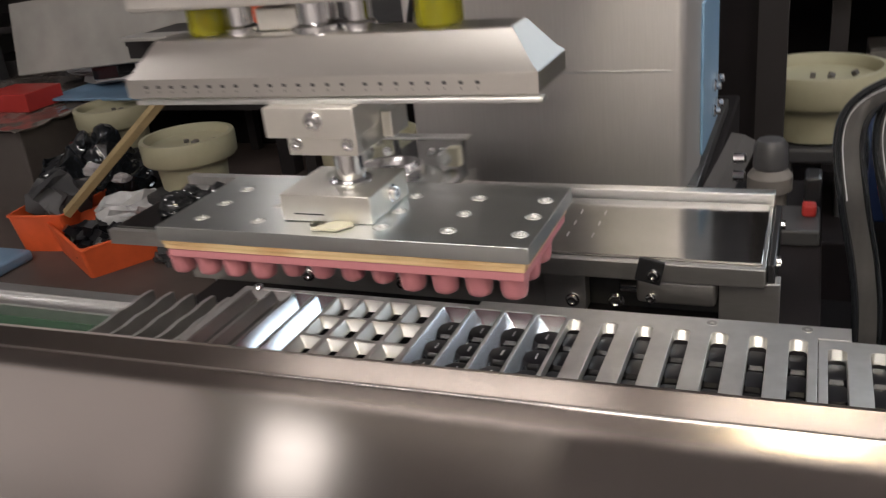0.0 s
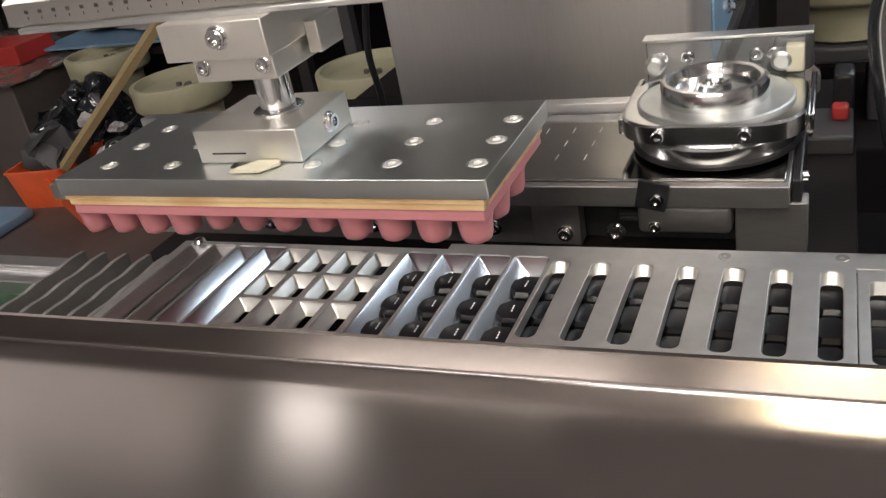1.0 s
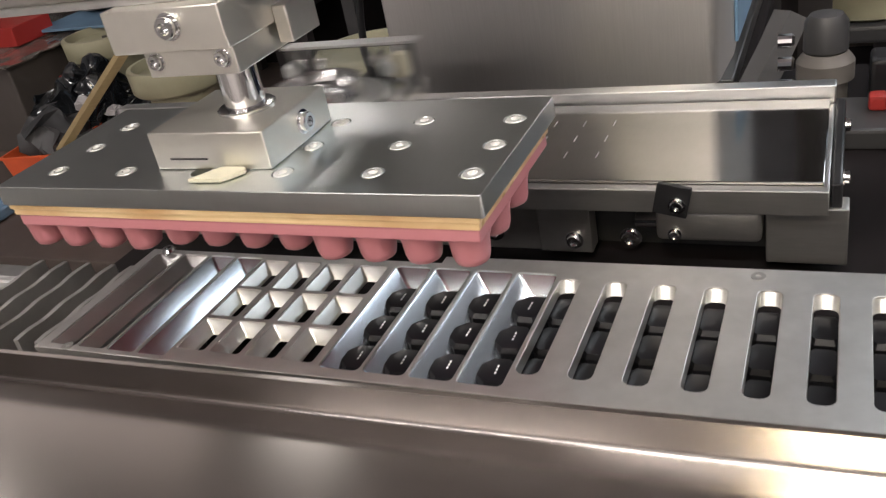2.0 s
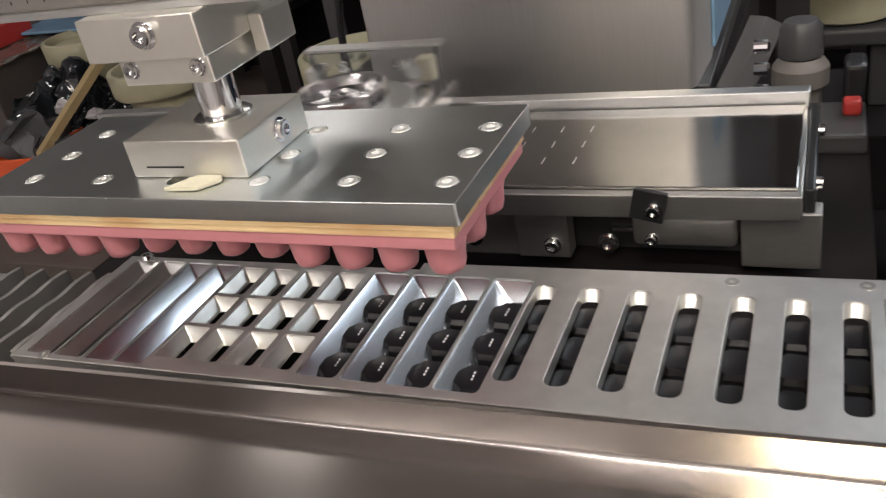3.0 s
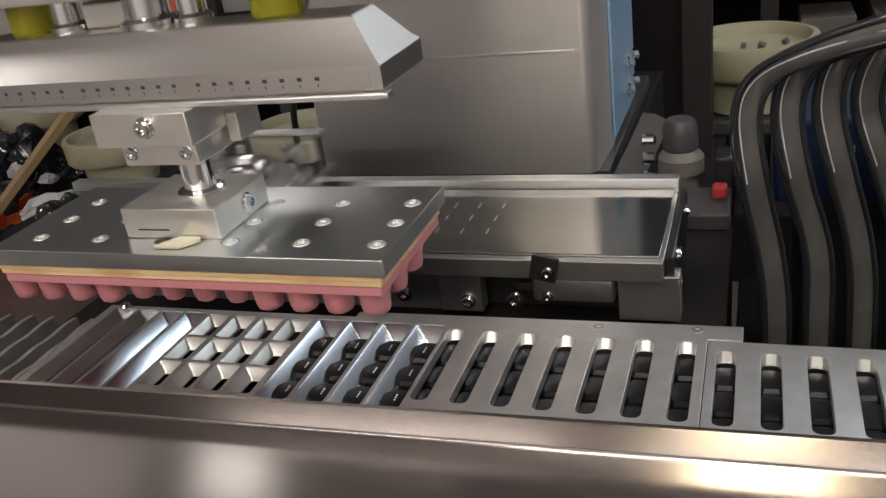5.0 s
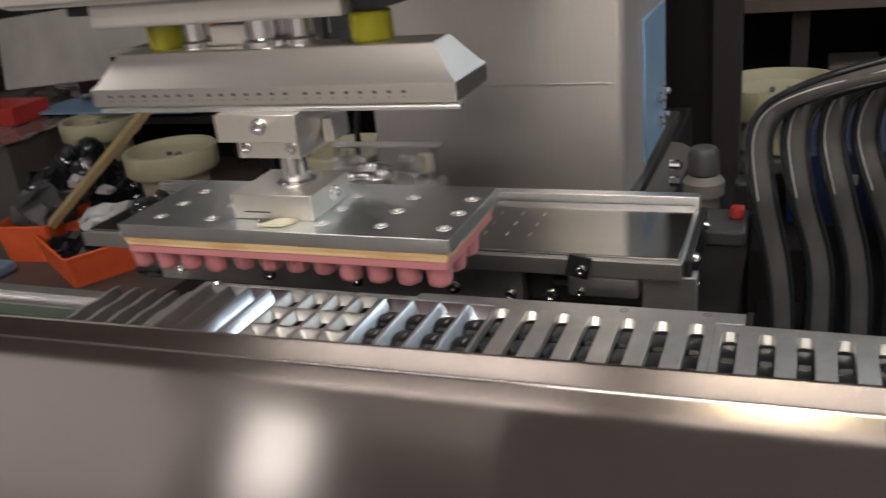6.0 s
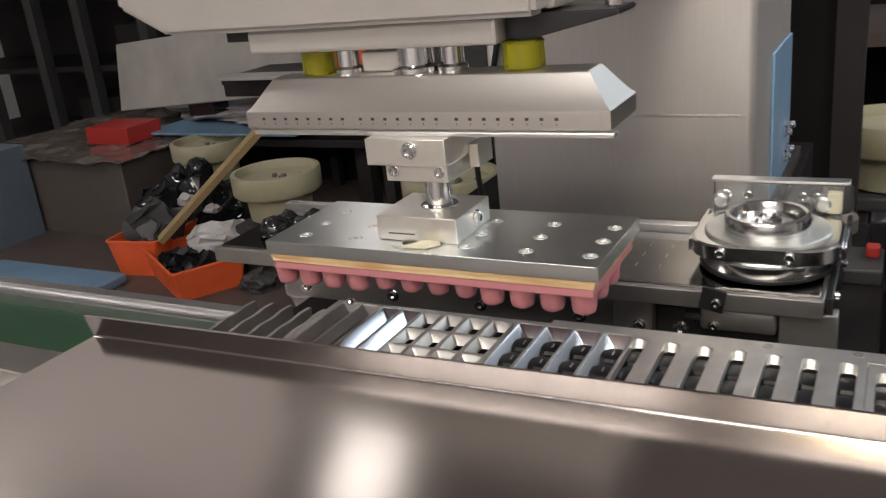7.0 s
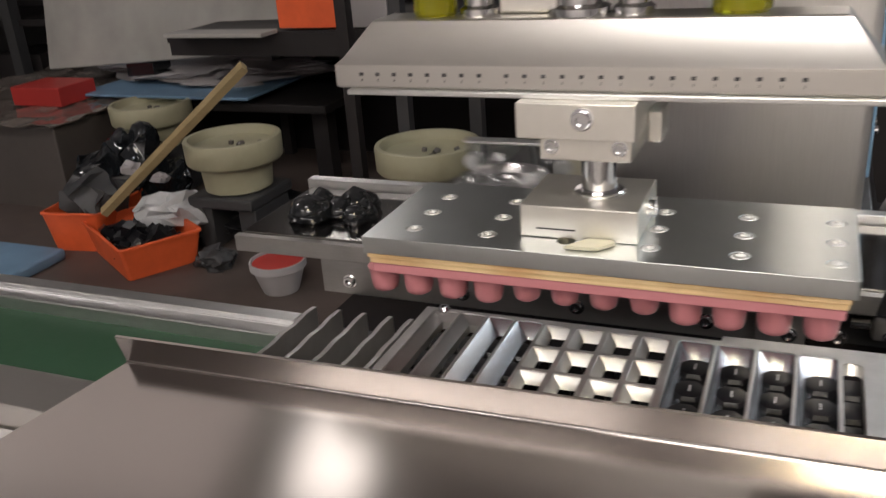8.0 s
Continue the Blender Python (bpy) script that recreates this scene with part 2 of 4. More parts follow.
def pierced(outer, holes, z0, z1, bev=0.0004):
    """A flat plate with holes through it."""
    cu = bpy.data.curves.new("outline", "CURVE")
    cu.dimensions, cu.fill_mode, cu.extrude, cu.bevel_depth, cu.bevel_resolution, cu.offset = "2D", "BOTH", (z1 - z0) / 2 - bev, bev, 1, -bev
    for loop in [outer, *holes]:
        sp = cu.splines.new("POLY")
        sp.points.add(len(loop) - 1)
        for p, q in zip(sp.points, loop):
            p.co = (q[0], q[1], 0, 1)
        sp.use_cyclic_u = True
    ob = bpy.data.objects.new("outline", cu)
    bm = bmesh.new()
    me = bpy.data.meshes.new_from_object(ob)
    bm.from_mesh(me)
    bmesh.ops.translate(bm, verts=bm.verts, vec=(0, 0, (z0 + z1) / 2))
    bmesh.ops.remove_doubles(bm, verts=bm.verts, dist=1e-6)
    bpy.data.objects.remove(ob), bpy.data.curves.remove(cu), bpy.data.meshes.remove(me)
    return bm


def finish(name, bm, mat, base, angle=21):
    bmesh.ops.translate(bm, verts=bm.verts, vec=-Vector(base))
    me = bpy.data.meshes.new(name)
    bm.to_mesh(me)
    bm.free()
    for m in mat if isinstance(mat, (list, tuple)) else [mat]:
        me.materials.append(m)
    me.shade_smooth()
    me.set_sharp_from_angle(angle=radians(angle))
    return me


def part(name, bm, mat, parent, label="", kind="", angle=21):
    base = BASE[parent.name]
    ob = new(name, finish(name, bm, mat, base, angle))
    ob.parent = parent
    BASE[ob.name] = base
    return tagged(ob, label, kind=kind)


def piece(name, data, parent, x, y, z):
    """One of many alike pieces on one mesh, at a place in the world."""
    ob = new(name, data)
    ob.parent = parent
    ob.location = Vector((x, y, z)) - Vector(BASE[parent.name])
    return ob


def thing(name, base, label, category, group=""):
    ob = new(name)
    ob.empty_display_size = 0.02
    ob.location = base
    BASE[ob.name] = Vector(base)
    return tagged(ob, label, category, group)


def solid(name, bm, mat, base, label, category="", group="", kind="", angle=21):
    ob = new(name, finish(name, bm, mat, base, angle))
    ob.location = base
    BASE[ob.name] = Vector(base)
    return tagged(ob, label, category, group, kind)


def socket_screw(name, parent, x, y, z, r, axis, out, mat=None):
    """A cap screw: washer, knurled head with a recess; out is +1 or -1 along its axis."""
    o = out
    prof = [(r * 1.25, 0), (r * 1.25, o * r * 0.15), (r, o * r * 0.17), (r, o * r * 0.75), (r * 0.88, o * r * 0.88), (r * 0.55, o * r * 0.88), (r * 0.5, o * r * 0.35), (0.0004, o * r * 0.35)]
    return part(name, turned(bmesh.new(), prof, (x, y, z), 20, axis), mat or M_CHROME, parent)


# ---- the room ----
def room():
    solid("floor", boxed(-6, 5, -4, 6, -0.2, 0), M_FLOOR, (0, 0, 0), "stained grey workshop floor", kind="structure")
    solid("ceiling", boxed(-6, 5, -4, 6, 3.2, 3.4), M_CEIL, (0, 0, 3.2), "plain grey workshop ceiling", kind="structure")
    north = bmesh.new()
    for x0, x1, z0, z1 in ((-6, 5, 0, 2.0), (-6, 5, 3.05, 3.2), (-6, 0.7, 2.0, 3.05), (2.6, 5, 2.0, 3.05)):
        box(north, x0, x1, 6, 6.2, z0, z1)
    solid("wall_north", north, M_SHADEWALL, (0, 6, 0), "dim grey workshop wall", kind="structure")
    window = solid("window_1", pierced(rounded(0.7, 2.6, 2.0, 3.05, 0.01, 1), [rounded(0.76 + 0.605 * k, 1.325 + 0.605 * k, 2.06, 2.99, 0.01, 1) for k in range(3)], 0, 0.06), M_GREYPLASTIC, (0, 0, 0), "high grey-framed window in the workshop wall", kind="structure")
    window.matrix_basis = pose(0, 6.1, 0, 90, 0, 0)
    for k in range(3):
        part("pane", boxed(0.762 + 0.605 * k, 1.323 + 0.605 * k, 2.062, 2.988, 0.02, 0.03), SKY, window, "bright window pane")
    solid("wall_south", boxed(-6, 5, -4.2, -4, 0, 3.2), M_WALL, (0, -4, 0), "dim grey workshop wall", kind="structure")
    solid("wall_west", boxed(-6.2, -6, -4, 6, 0, 3.2), M_SHADEWALL, (-6, 0, 0), "dim grey workshop wall", kind="structure")
    solid("wall_east", boxed(5, 5.2, -4, 6, 0, 3.2), M_WALL, (5, 0, 0), "dim grey workshop wall", kind="structure")


TUBE = glow("cool_tube_glow", (1.0, 0.93, 0.89), 27.5)
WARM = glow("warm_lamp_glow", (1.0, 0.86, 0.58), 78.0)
COOL = glow("cool_lamp_glow", (1.0, 0.94, 0.90), 4.4)
PANEL = glow("fill_panel_glow", (1.0, 0.90, 0.86), 0.38)
DAY = glow("bluish_panel_glow", (0.84, 0.93, 1.0), 10.0)
SKY = glow("window_daylight", (0.78, 0.90, 1.0), 2.6)


def ceiling_light(x, y, z, sx, sy, mat, label):
    ob = thing("ceiling_light", (x, y, z), label, "ceiling light", "ceiling lights")
    part("housing", boxed(x - sx / 2 - 0.03, x + sx / 2 + 0.03, y - sy / 2 - 0.03, y + sy / 2 + 0.03, z + 0.012, z + 0.08, 0.01), M_COVER, ob)
    part("diffuser", boxed(x - sx / 2, x + sx / 2, y - sy / 2, y + sy / 2, z, z + 0.01), mat, ob, "glowing diffuser")
    for k in (-1, 1):
        part("hanger", turned(bmesh.new(), [(0.006, z + 0.08), (0.006, 3.2)], (x + k * sx * 0.35, y, 0), 8), M_DARKSTEEL, ob)
    return ob


room()
ceiling_light(-1.23, 0.47, 2.65, 0.20, 0.25, COOL, "white work light hung over the workshop")
# Added fill panel: lifts the reflection on the left of the table.
ceiling_light(-2.35, 0.65, 2.75, 1.5, 0.9, PANEL, "unseen dim fill panel added over the workshop")
# Extra tube, added out of view to lift the far wall and rack.
ceiling_light(-2.6, 3.7, 2.75, 0.5, 0.2, TUBE, "long unseen fluorescent ceiling light")
ceiling_light(1.06, 2.15, 2.75, 0.50, 1.0, DAY, "cool white panel light hung beyond the machine")
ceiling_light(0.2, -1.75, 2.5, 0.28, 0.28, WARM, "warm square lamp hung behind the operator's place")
ceiling_light(0.15, -1.15, 2.75, 1.2, 0.25, TUBE, "long unseen fluorescent ceiling light")
# Tubes from here on are unseen fill light, added at guessed positions.
ceiling_light(1.8, 0.15, 2.75, 1.6, 0.25, TUBE, "long unseen fluorescent ceiling light")
ceiling_light(-2.8, -0.3, 2.75, 0.9, 0.25, TUBE, "long unseen fluorescent ceiling light")
ceiling_light(0.6, -3.3, 2.75, 1.6, 0.25, TUBE, "long unseen fluorescent ceiling light")
ceiling_light(-1.4, -3.3, 2.75, 1.6, 0.25, TUBE, "long unseen fluorescent ceiling light")

# ---- the machine's body ----
def machine_cabinet():
    ob = thing("machine_cabinet", (0, 0.3, 0), "black steel base cabinet of the printing machine", "machine")
    part("body", boxed(-0.49, 0.085, -0.10, 0.50, 0.0, 0.872, 0.004), M_VOID, ob)
    part("deck", boxed(-0.50, 0.09, -0.105, 0.505, 0.872, 0.88, 0.002), M_VOID, ob, "black deck")
    part("rear_body", boxed(-0.49, -0.03, 0.506, 0.90, 0.0, 0.8795, 0.004), M_VOID, ob)
    part("tray_support", boxed(-0.44, 0.085, -0.085, 0.012, 0.88, 0.922, 0.002), M_DARKSTEEL, ob)
    part("tray_support", boxed(0.086, 0.60, -0.085, 0.002, 0.0, 0.922, 0.002), M_DARKSTEEL, ob)
    # Added near-black box, fills the dark space below the hoses.
    part("low_body", boxed(0.0905, 0.75, 0.06, 0.60, 0.0, 0.68, 0.004), M_VOID, ob)


FALL = radians(14)


def cover_table():
    """The folded sheet in front of the tray: it falls towards the operator, square to its upstand."""
    ob = thing("cover_table", (0, -0.4, 0), "brushed stainless steel cover table with a folded upstand", "table")
    out, up = Vector((0, -math.cos(FALL), -math.sin(FALL))), Vector((0, -math.sin(FALL), math.cos(FALL)))

    def crease(x):
        return Vector((x, -0.1443 + 0.0252 * x, 0.9783 + 0.0042 * x))
    left, right, deep = -0.487, 0.80, 0.82
    back_l, back_r = crease(left) + out * 0.002, crease(right) + out * 0.002
    front_l, front_r = crease(left) + out * deep + Vector((-0.42, 0, 0)), crease(right) + out * deep
    sheet = bmesh.new()
    loft(sheet, [[back_l, back_r, front_r, front_l], [p - up * 0.003 for p in (back_l, back_r, front_r, front_l)]])
    part("sheet", sheet, M_SHEET, ob)

    def section(x, r=0.002):
        f = crease(x)
        c = f + (out + up) * r
        bend = [c - up * r * math.cos(radians(15 * k)) - out * r * math.sin(radians(15 * k)) for k in range(7)]
        top = f + up * 0.0205
        return bend + [top + out * 0.0002, top - out * 0.0008, top - out * 0.0016, f - out * 0.0016 - up * 0.003, bend[0] - up * 0.003]
    part("upstand", loft(bmesh.new(), [section(left), section(right)]), M_SHEET, ob, "folded back edge", angle=35)
    part("skirt", boxed(-0.45, 0.78, -0.90, -0.24, 0.0, 0.755, 0.004), M_COLUMN, ob)
    part("stay", boxed(-0.43, 0.76, -0.23, -0.17, 0.0, 0.945, 0.002), M_DARKSTEEL, ob)


def column():
    ob = thing("machine_column", (-0.21, 0.6, 0.88), "tall brushed stainless steel machine column", "machine column")
    part("front_shell", prism(bmesh.new(), [(-0.376, 0.80), (-0.376, 0.421), (-0.373, 0.418)] + [(-0.0625 + 0.011 * math.sin(radians(8.5 * k)), 0.429 - 0.011 * math.cos(radians(8.5 * k))) for k in range(11)] + [(-0.047, 0.50), (-0.06, 0.80)], "z", 0.897, 1.32), M_COLUMN, ob, angle=35)
    # Out-of-view box, added so the table reflects something dark above the column.
    part("head_box", boxed(-0.40, -0.02, 0.40, 0.84, 1.3205, 1.90, 0.01), M_GREYPLASTIC, ob, "unseen dark grey box added to darken the table's reflection")
    part("plinth", boxed(-0.385, -0.04, 0.43, 0.81, 0.88, 0.8968, 0.002), M_DARKSTEEL, ob)
    panel = part("side_panel", boxed(-0.0465, -0.043, 0.503, 0.675, 0.908, 1.086, 0.001), M_BLUE, ob, "blue painted side panel")
    for z in (0.935, 0.968):
        for y in (0.605, 0.645):
            part("connector", turned(bmesh.new(), [(0.008, -0.043), (0.008, -0.040), (0.005, -0.038), (0.005, -0.033), (0.003, -0.032)], (0, y, z), 14, "x"), M_CHROME, panel, "chrome air connector")
    part("crease", boxed(-0.374, -0.068, 0.4176, 0.4184, 1.0290, 1.0318, 0.0003), M_ALU, ob, "bright folded seam")
    brace = tube(bmesh.new(), [(-0.022, 0.43, 0.885), (-0.006, 0.455, 0.915), (0.006, 0.475, 0.940)], 0.016, 4, 0.5, 0)
    part("brace", brace, M_GREYPLASTIC, ob, "grey steel brace")
    return ob


machine_cabinet()
cover_table()
column()


# ---- the pad head ----
def pad_head():
    ob = thing("pad_head", (-0.22, -0.02, 1.122), "aluminium pad printing head with pink silicone pads", "printing head")
    # the beam with its scale
    beam = bmesh.new()
    def ring(x0, x1, y0, y1, z):
        return [(x0, y0, z), (x1, y0, z), (x1, y1, z), (x0, y1, z)]
    loft(beam, [ring(-0.3785, -0.0775, -0.0445, 0.016, 1.124), ring(-0.380, -0.076, -0.046, 0.017, 1.1255), ring(-0.380, -0.076, -0.046, 0.017, 1.138),
                ring(-0.3785, -0.0775, -0.0445, 0.016, 1.1395), ring(-0.376, -0.080, -0.042, 0.014, 1.1415), ring(-0.3605, -0.0945, -0.0295, 0.001, 1.161), ring(-0.359, -0.096, -0.028, 0.0, 1.162)])
    beam_ob = part("beam", beam, M_BEAM, ob, "bevelled pale aluminium beam")
    part("lip", boxed(-0.372, -0.073, -0.049, -0.040, 1.1205, 1.1238, 0.0008), M_ALU, ob)
    ruler = part("ruler", boxed(-0.374, -0.083, -0.0466, -0.0462, 1.1262, 1.137), M_BEAM, beam_ob, "engraved scale strip")
    tick = finish("tick", boxed(-0.00018, 0.00018, -0.0002, 0.0002, -0.0008, 0.0008), M_GREYPLASTIC, (0, 0, 0))
    figure = finish("figure", boxed(-0.0013, 0.0013, -0.0002, 0.0002, -0.0010, 0.0010), M_GREYPLASTIC, (0, 0, 0))
    x = -0.362
    for group in (8, 7, 8):
        for k in range(group):
            piece("figure", figure, beam_ob, x, -0.0468, 1.1328)
            piece("tick", tick, beam_ob, x, -0.0468, 1.1292)
            x += 0.0108
        x += 0.0055
    # bushings and rods above the beam
    for x, r in ((-0.325, 0.0135), (-0.148, 0.0155)):
        part("bushing", turned(bmesh.new(), [(r * 0.9, 1.162), (r, 1.164), (r, 1.181), (r * 0.9, 1.1825)], (x, -0.012, 0), 28), M_YELLOW, ob, "translucent yellow urethane bushing")
    for x, r in ((-0.297, 0.009), (-0.236, 0.014), (-0.205, 0.009)):
        part("rod", turned(bmesh.new(), [(r * 1.3, 1.162), (r * 1.3, 1.166), (r, 1.168), (r, 1.182)], (x, -0.012, 0), 24), M_CHROME, ob, "chrome rod")
    part("clamp", boxed(-0.285, -0.25, -0.012, 0.0, 1.162, 1.178, 0.002), M_ALU_WHITE, ob)
    # hanger blocks
    upper = part("upper_block", boxed(-0.262, -0.195, -0.058, 0.010, 1.100, 1.1205, 0.0008), M_ALU_WHITE, ob)
    socket_screw("screw", upper, -0.224, -0.058, 1.112, 0.0052, "y", -1)
    part("side_lug", boxed(-0.1949, -0.187, -0.02, 0.006, 1.090, 1.108, 0.0008), M_ALU_WHITE, ob)
    low = part("lower_block", boxed(-0.250, -0.198, -0.052, 0.004, 1.0865, 1.0997, 0.0008), M_ALU_WHITE, ob)
    for x in (-0.243, -0.2045):
        socket_screw("screw", low, x, -0.052, 1.0945, 0.0036, "y", -1)
    shaft = [(0.0150, 1.0595), (0.0150, 1.0610), (0.0142, 1.0616), (0.0104, 1.0618), (0.0102, 1.0868)]
    part("shaft", turned(bmesh.new(), shaft, (-0.222, -0.024, 0), 32), M_CHROME, ob, "polished steel shaft")
    block = part("clamp_block", boxed(-0.262, -0.193, -0.056, 0.004, 1.0402, 1.0598, 0.0008), M_ALU_WHITE, ob)
    part("slit", boxed(-0.252, -0.229, -0.0563, -0.05, 1.0455, 1.0464), M_BLACK, block)
    socket_screw("screw", block, -0.193, -0.022, 1.0505, 0.0050, "x", 1)
    # clear wedge at the foot of the block
    part("tape_tab", prism(bmesh.new(), [(-0.232, -0.071), (-0.213, -0.0705), (-0.205, -0.0605), (-0.207, -0.0568), (-0.221, -0.0568)], "z", 1.0404, 1.0424, 0.0003), M_TAPE, ob, "scrap of yellowed tape")
    # plate with countersunk holes
    holes = [(x, y) for x in (-0.090, -0.138, -0.186, -0.234, -0.282, -0.330) for y in (0.001, -0.0285, -0.058)]
    plate = part("pad_plate", pierced(rounded(-0.357, -0.079, -0.078, 0.029, 0.0012, 2), [circle(x, y, 0.0054, 18) for x, y in holes], 1.0292, 1.040, 0.0004), M_PLATE, ob, "bright aluminium pad plate")
    head = finish("plate_screw", turned(bmesh.new(), [(0.0050, -0.002), (0.0050, -0.0002), (0.0046, 0.0005), (0.0024, 0.0008), (0.0020, -0.0012), (0.0002, -0.0012)], (0, 0, 0), 16), M_SCREWHEAD, (0, 0, 0))
    for x, y in holes:
        if not (-0.27 < x < -0.19 and -0.06 < y < 0.01):
            piece("plate_screw", head, plate, x, y, 1.0395)
    # plywood and silicone
    part("ply_sheet", boxed(-0.355, -0.082, -0.0765, 0.027, 1.0258, 1.0291, 0.0004), M_PLY, ob, "varnished plywood backing")
    part("ply_sheet", boxed(-0.354, -0.083, -0.0755, 0.026, 1.0220, 1.0256, 0.0004), M_PLY, ob, "varnished plywood backing")
    sil = part("silicone_sheet", boxed(-0.353, -0.084, -0.0745, 0.025, 1.0152, 1.0219, 0.001), M_PINK, ob, "pink silicone sheet")
    pad = finish("pad", turned(bmesh.new(), [(0.0106, 0.0), (0.0094, -0.004), (0.0087, -0.0118), (0.0078, -0.0148), (0.0052, -0.0164), (0.001, -0.0170)], (0, 0, 0), 20), M_PINK, (0, 0, 0), 50)
    short = finish("pad", turned(bmesh.new(), [(0.0100, 0.0), (0.0088, -0.004), (0.0081, -0.0102), (0.0072, -0.0130), (0.0048, -0.0146), (0.001, -0.0152)], (0, 0, 0), 20), M_PINK, (0, 0, 0), 50)
    for i in range(12):
        middle = 4 <= i < 8
        for j in range(3):
            piece("pad", short if middle else pad, sil, -0.0948 - i * 0.0233, (-0.0590 if middle else -0.0625) + j * 0.0275, 1.0153)
    return ob


def head_cover():
    ob = thing("head_cover", (-0.25, 0.2, 1.19), "cream-coloured sheet cover of the print head arm", "machine cover")
    part("lower_slab", boxed(-0.375, -0.158, -0.035, 0.30, 1.182, 1.2005, 0.003), M_COVER, ob)
    up = bmesh.new()
    prism(up, [(-0.50, 1.226), (-0.45, 1.2008), (-0.125, 1.2008), (-0.125, 1.30), (-0.50, 1.30)], "y", -0.045, -0.018, 0.004)
    part("upper_slab", up, M_COVER, ob)
    part("arm", boxed(-0.33, -0.12, -0.0178, 0.417, 1.202, 1.30, 0.004), M_COVER, ob)
    br = bmesh.new()
    prism(br, [(-0.157, 1.184), (-0.135, 1.184), (-0.075, 1.197), (-0.075, 1.2005), (-0.157, 1.2005)], "y", -0.02, 0.02, 0.001)
    part("bracket", br, M_BLACK, ob, "black bracket")
    part("bolt", turned(bmesh.new(), [(0.006, 1.201), (0.006, 1.207), (0.004, 1.208)], (-0.085, 0, 0), 14), M_CHROME, ob)
    part("edge_trim", boxed(-0.40, -0.3755, -0.03, 0.03, 1.192, 1.2, 0.001), M_BLACK, ob, "black rubber edge")
    return ob


pad_head()
head_cover()


# ---- the tray line ----
SLOT_X = [-0.0727 + 0.0243 * i for i in range(7)]


def pocket_lining(bm, top, bottom, z0, z1):
    loft(bm, [[(x, y, z1) for x, y in top], [(x, y, z0) for x, y in bottom]], caps=False)
    return bm


def carrier():
    ob = thing("carrier_tray", (-0.12, -0.04, 0.922), "milled aluminium carrier tray full of pockets", "tray")
    z = 0.95
    slots = [rounded(x - 0.0055, x + 0.0055, -0.0775, 0.002, 0.0042) for x in SLOT_X]
    wide_x = [-0.176 + 0.0243 * i for i in range(4)]
    wide = [rounded(x, x + 0.0222, -0.088, 0.006, 0.003) for x in wide_x]
    small_x = [-0.2665 + 0.0222 * i for i in range(4)]
    small_y = [(-0.0245, 0.004), (-0.0545, -0.0275), (-0.0855, -0.0575)]
    small = [rounded(x + 0.0008, x + 0.0192, a, b, 0.0018) for x in small_x for a, b in small_y]
    long_x = [-0.350 + 0.0209 * i for i in range(4)]
    long = [rounded(x, x + 0.0192, -0.093, 0.006, 0.0022) for x in long_x]
    outer = [(-0.3575, -0.098), (0.0845, -0.0918), (0.0845, 0.0055), (0.1045, 0.0055), (0.1045, 0.022), (-0.15, 0.018), (-0.15, 0.011), (-0.3575, 0.010)]
    part("top_plate", pierced(outer, slots + wide + small + long, z - 0.003, z, 0.0004), M_TRAY, ob)
    # Floor is coloured near black to put the pockets' depth in shade.
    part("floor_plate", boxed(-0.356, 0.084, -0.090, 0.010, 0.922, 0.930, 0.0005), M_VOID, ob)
    part("front_rim", prism(bmesh.new(), [(-0.357, -0.0975), (0.084, -0.0913), (0.084, -0.0895), (-0.357, -0.0955)], "z", 0.926, 0.9468), M_TRAY, ob)
    part("end_rim", boxed(-0.3572, -0.3552, -0.095, 0.009, 0.926, 0.9468), M_TRAY, ob)
    for x in SLOT_X:
        bm = bmesh.new()
        pocket_lining(bm, rounded(x - 0.0055, x + 0.0055, -0.0775, 0.002, 0.0042), rounded(x - 0.0054, x + 0.0054, -0.0772, -0.0016, 0.0042), 0.9435, z - 0.001)
        part("slot_wall", bm, M_POCKET, ob)
    def ridged(x0, x1, y0, y1, left, right, front, back, drop, floor, r=0.0016):
        """A pocket whose rim rolls over softly before the wall goes down."""
        bm, loops = bmesh.new(), []
        for u, d in ((0, 0), (0.04, 0.005), (0.10, 0.05), (1, 1)):
            loops.append([(p[0], p[1], z - 0.001 - drop * d) for p in rounded(x0 + left * u, x1 - right * u, y0 + front * u, y1 - back * u, r)])
        loops.append([(p[0], p[1], floor) for p in rounded(x0 + left + 0.0004, x1 - right - 0.0004, y0 + front, y1 - back - 0.001, r)])
        return loft(bm, loops, caps=False)
    for x in wide_x:
        part("pocket_wall", ridged(x, x + 0.0222, -0.088, 0.006, 0.0082, 0.0012, 0.003, 0.0070, 0.0095, 0.931, 0.0022), M_POCKET_BLUE, ob, "pocket wall tinted with a bluish reflection")
    for x in small_x:
        for a, b in small_y:
            part("pocket_wall", ridged(x + 0.0008, x + 0.0192, a, b, 0.0046, 0.0020, 0.0018, 0.0034, 0.0056, 0.9418, 0.0011), M_POCKET, ob)
    for k, x in enumerate(long_x):
        # Last two slats get the paler bluish colour to carry a lamp's reflection.
        part("pocket_wall", ridged(x, x + 0.0192, -0.093, 0.006, 0.0086 if k > 1 else 0.0080, 0.0009, 0.003, 0.0062, 0.0086 if k > 1 else 0.0046, 0.9390, 0.0012), M_POCKET_BLUE if k > 1 else M_GROOVE, ob)
        wide = 0.0089 if k > 1 else 0.0083
        # Slit lining: the ridge's shade is put into its colour.
        deep = bmesh.new()
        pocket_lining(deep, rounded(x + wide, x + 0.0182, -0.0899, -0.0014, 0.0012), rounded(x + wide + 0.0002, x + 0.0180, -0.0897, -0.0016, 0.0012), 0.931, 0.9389)
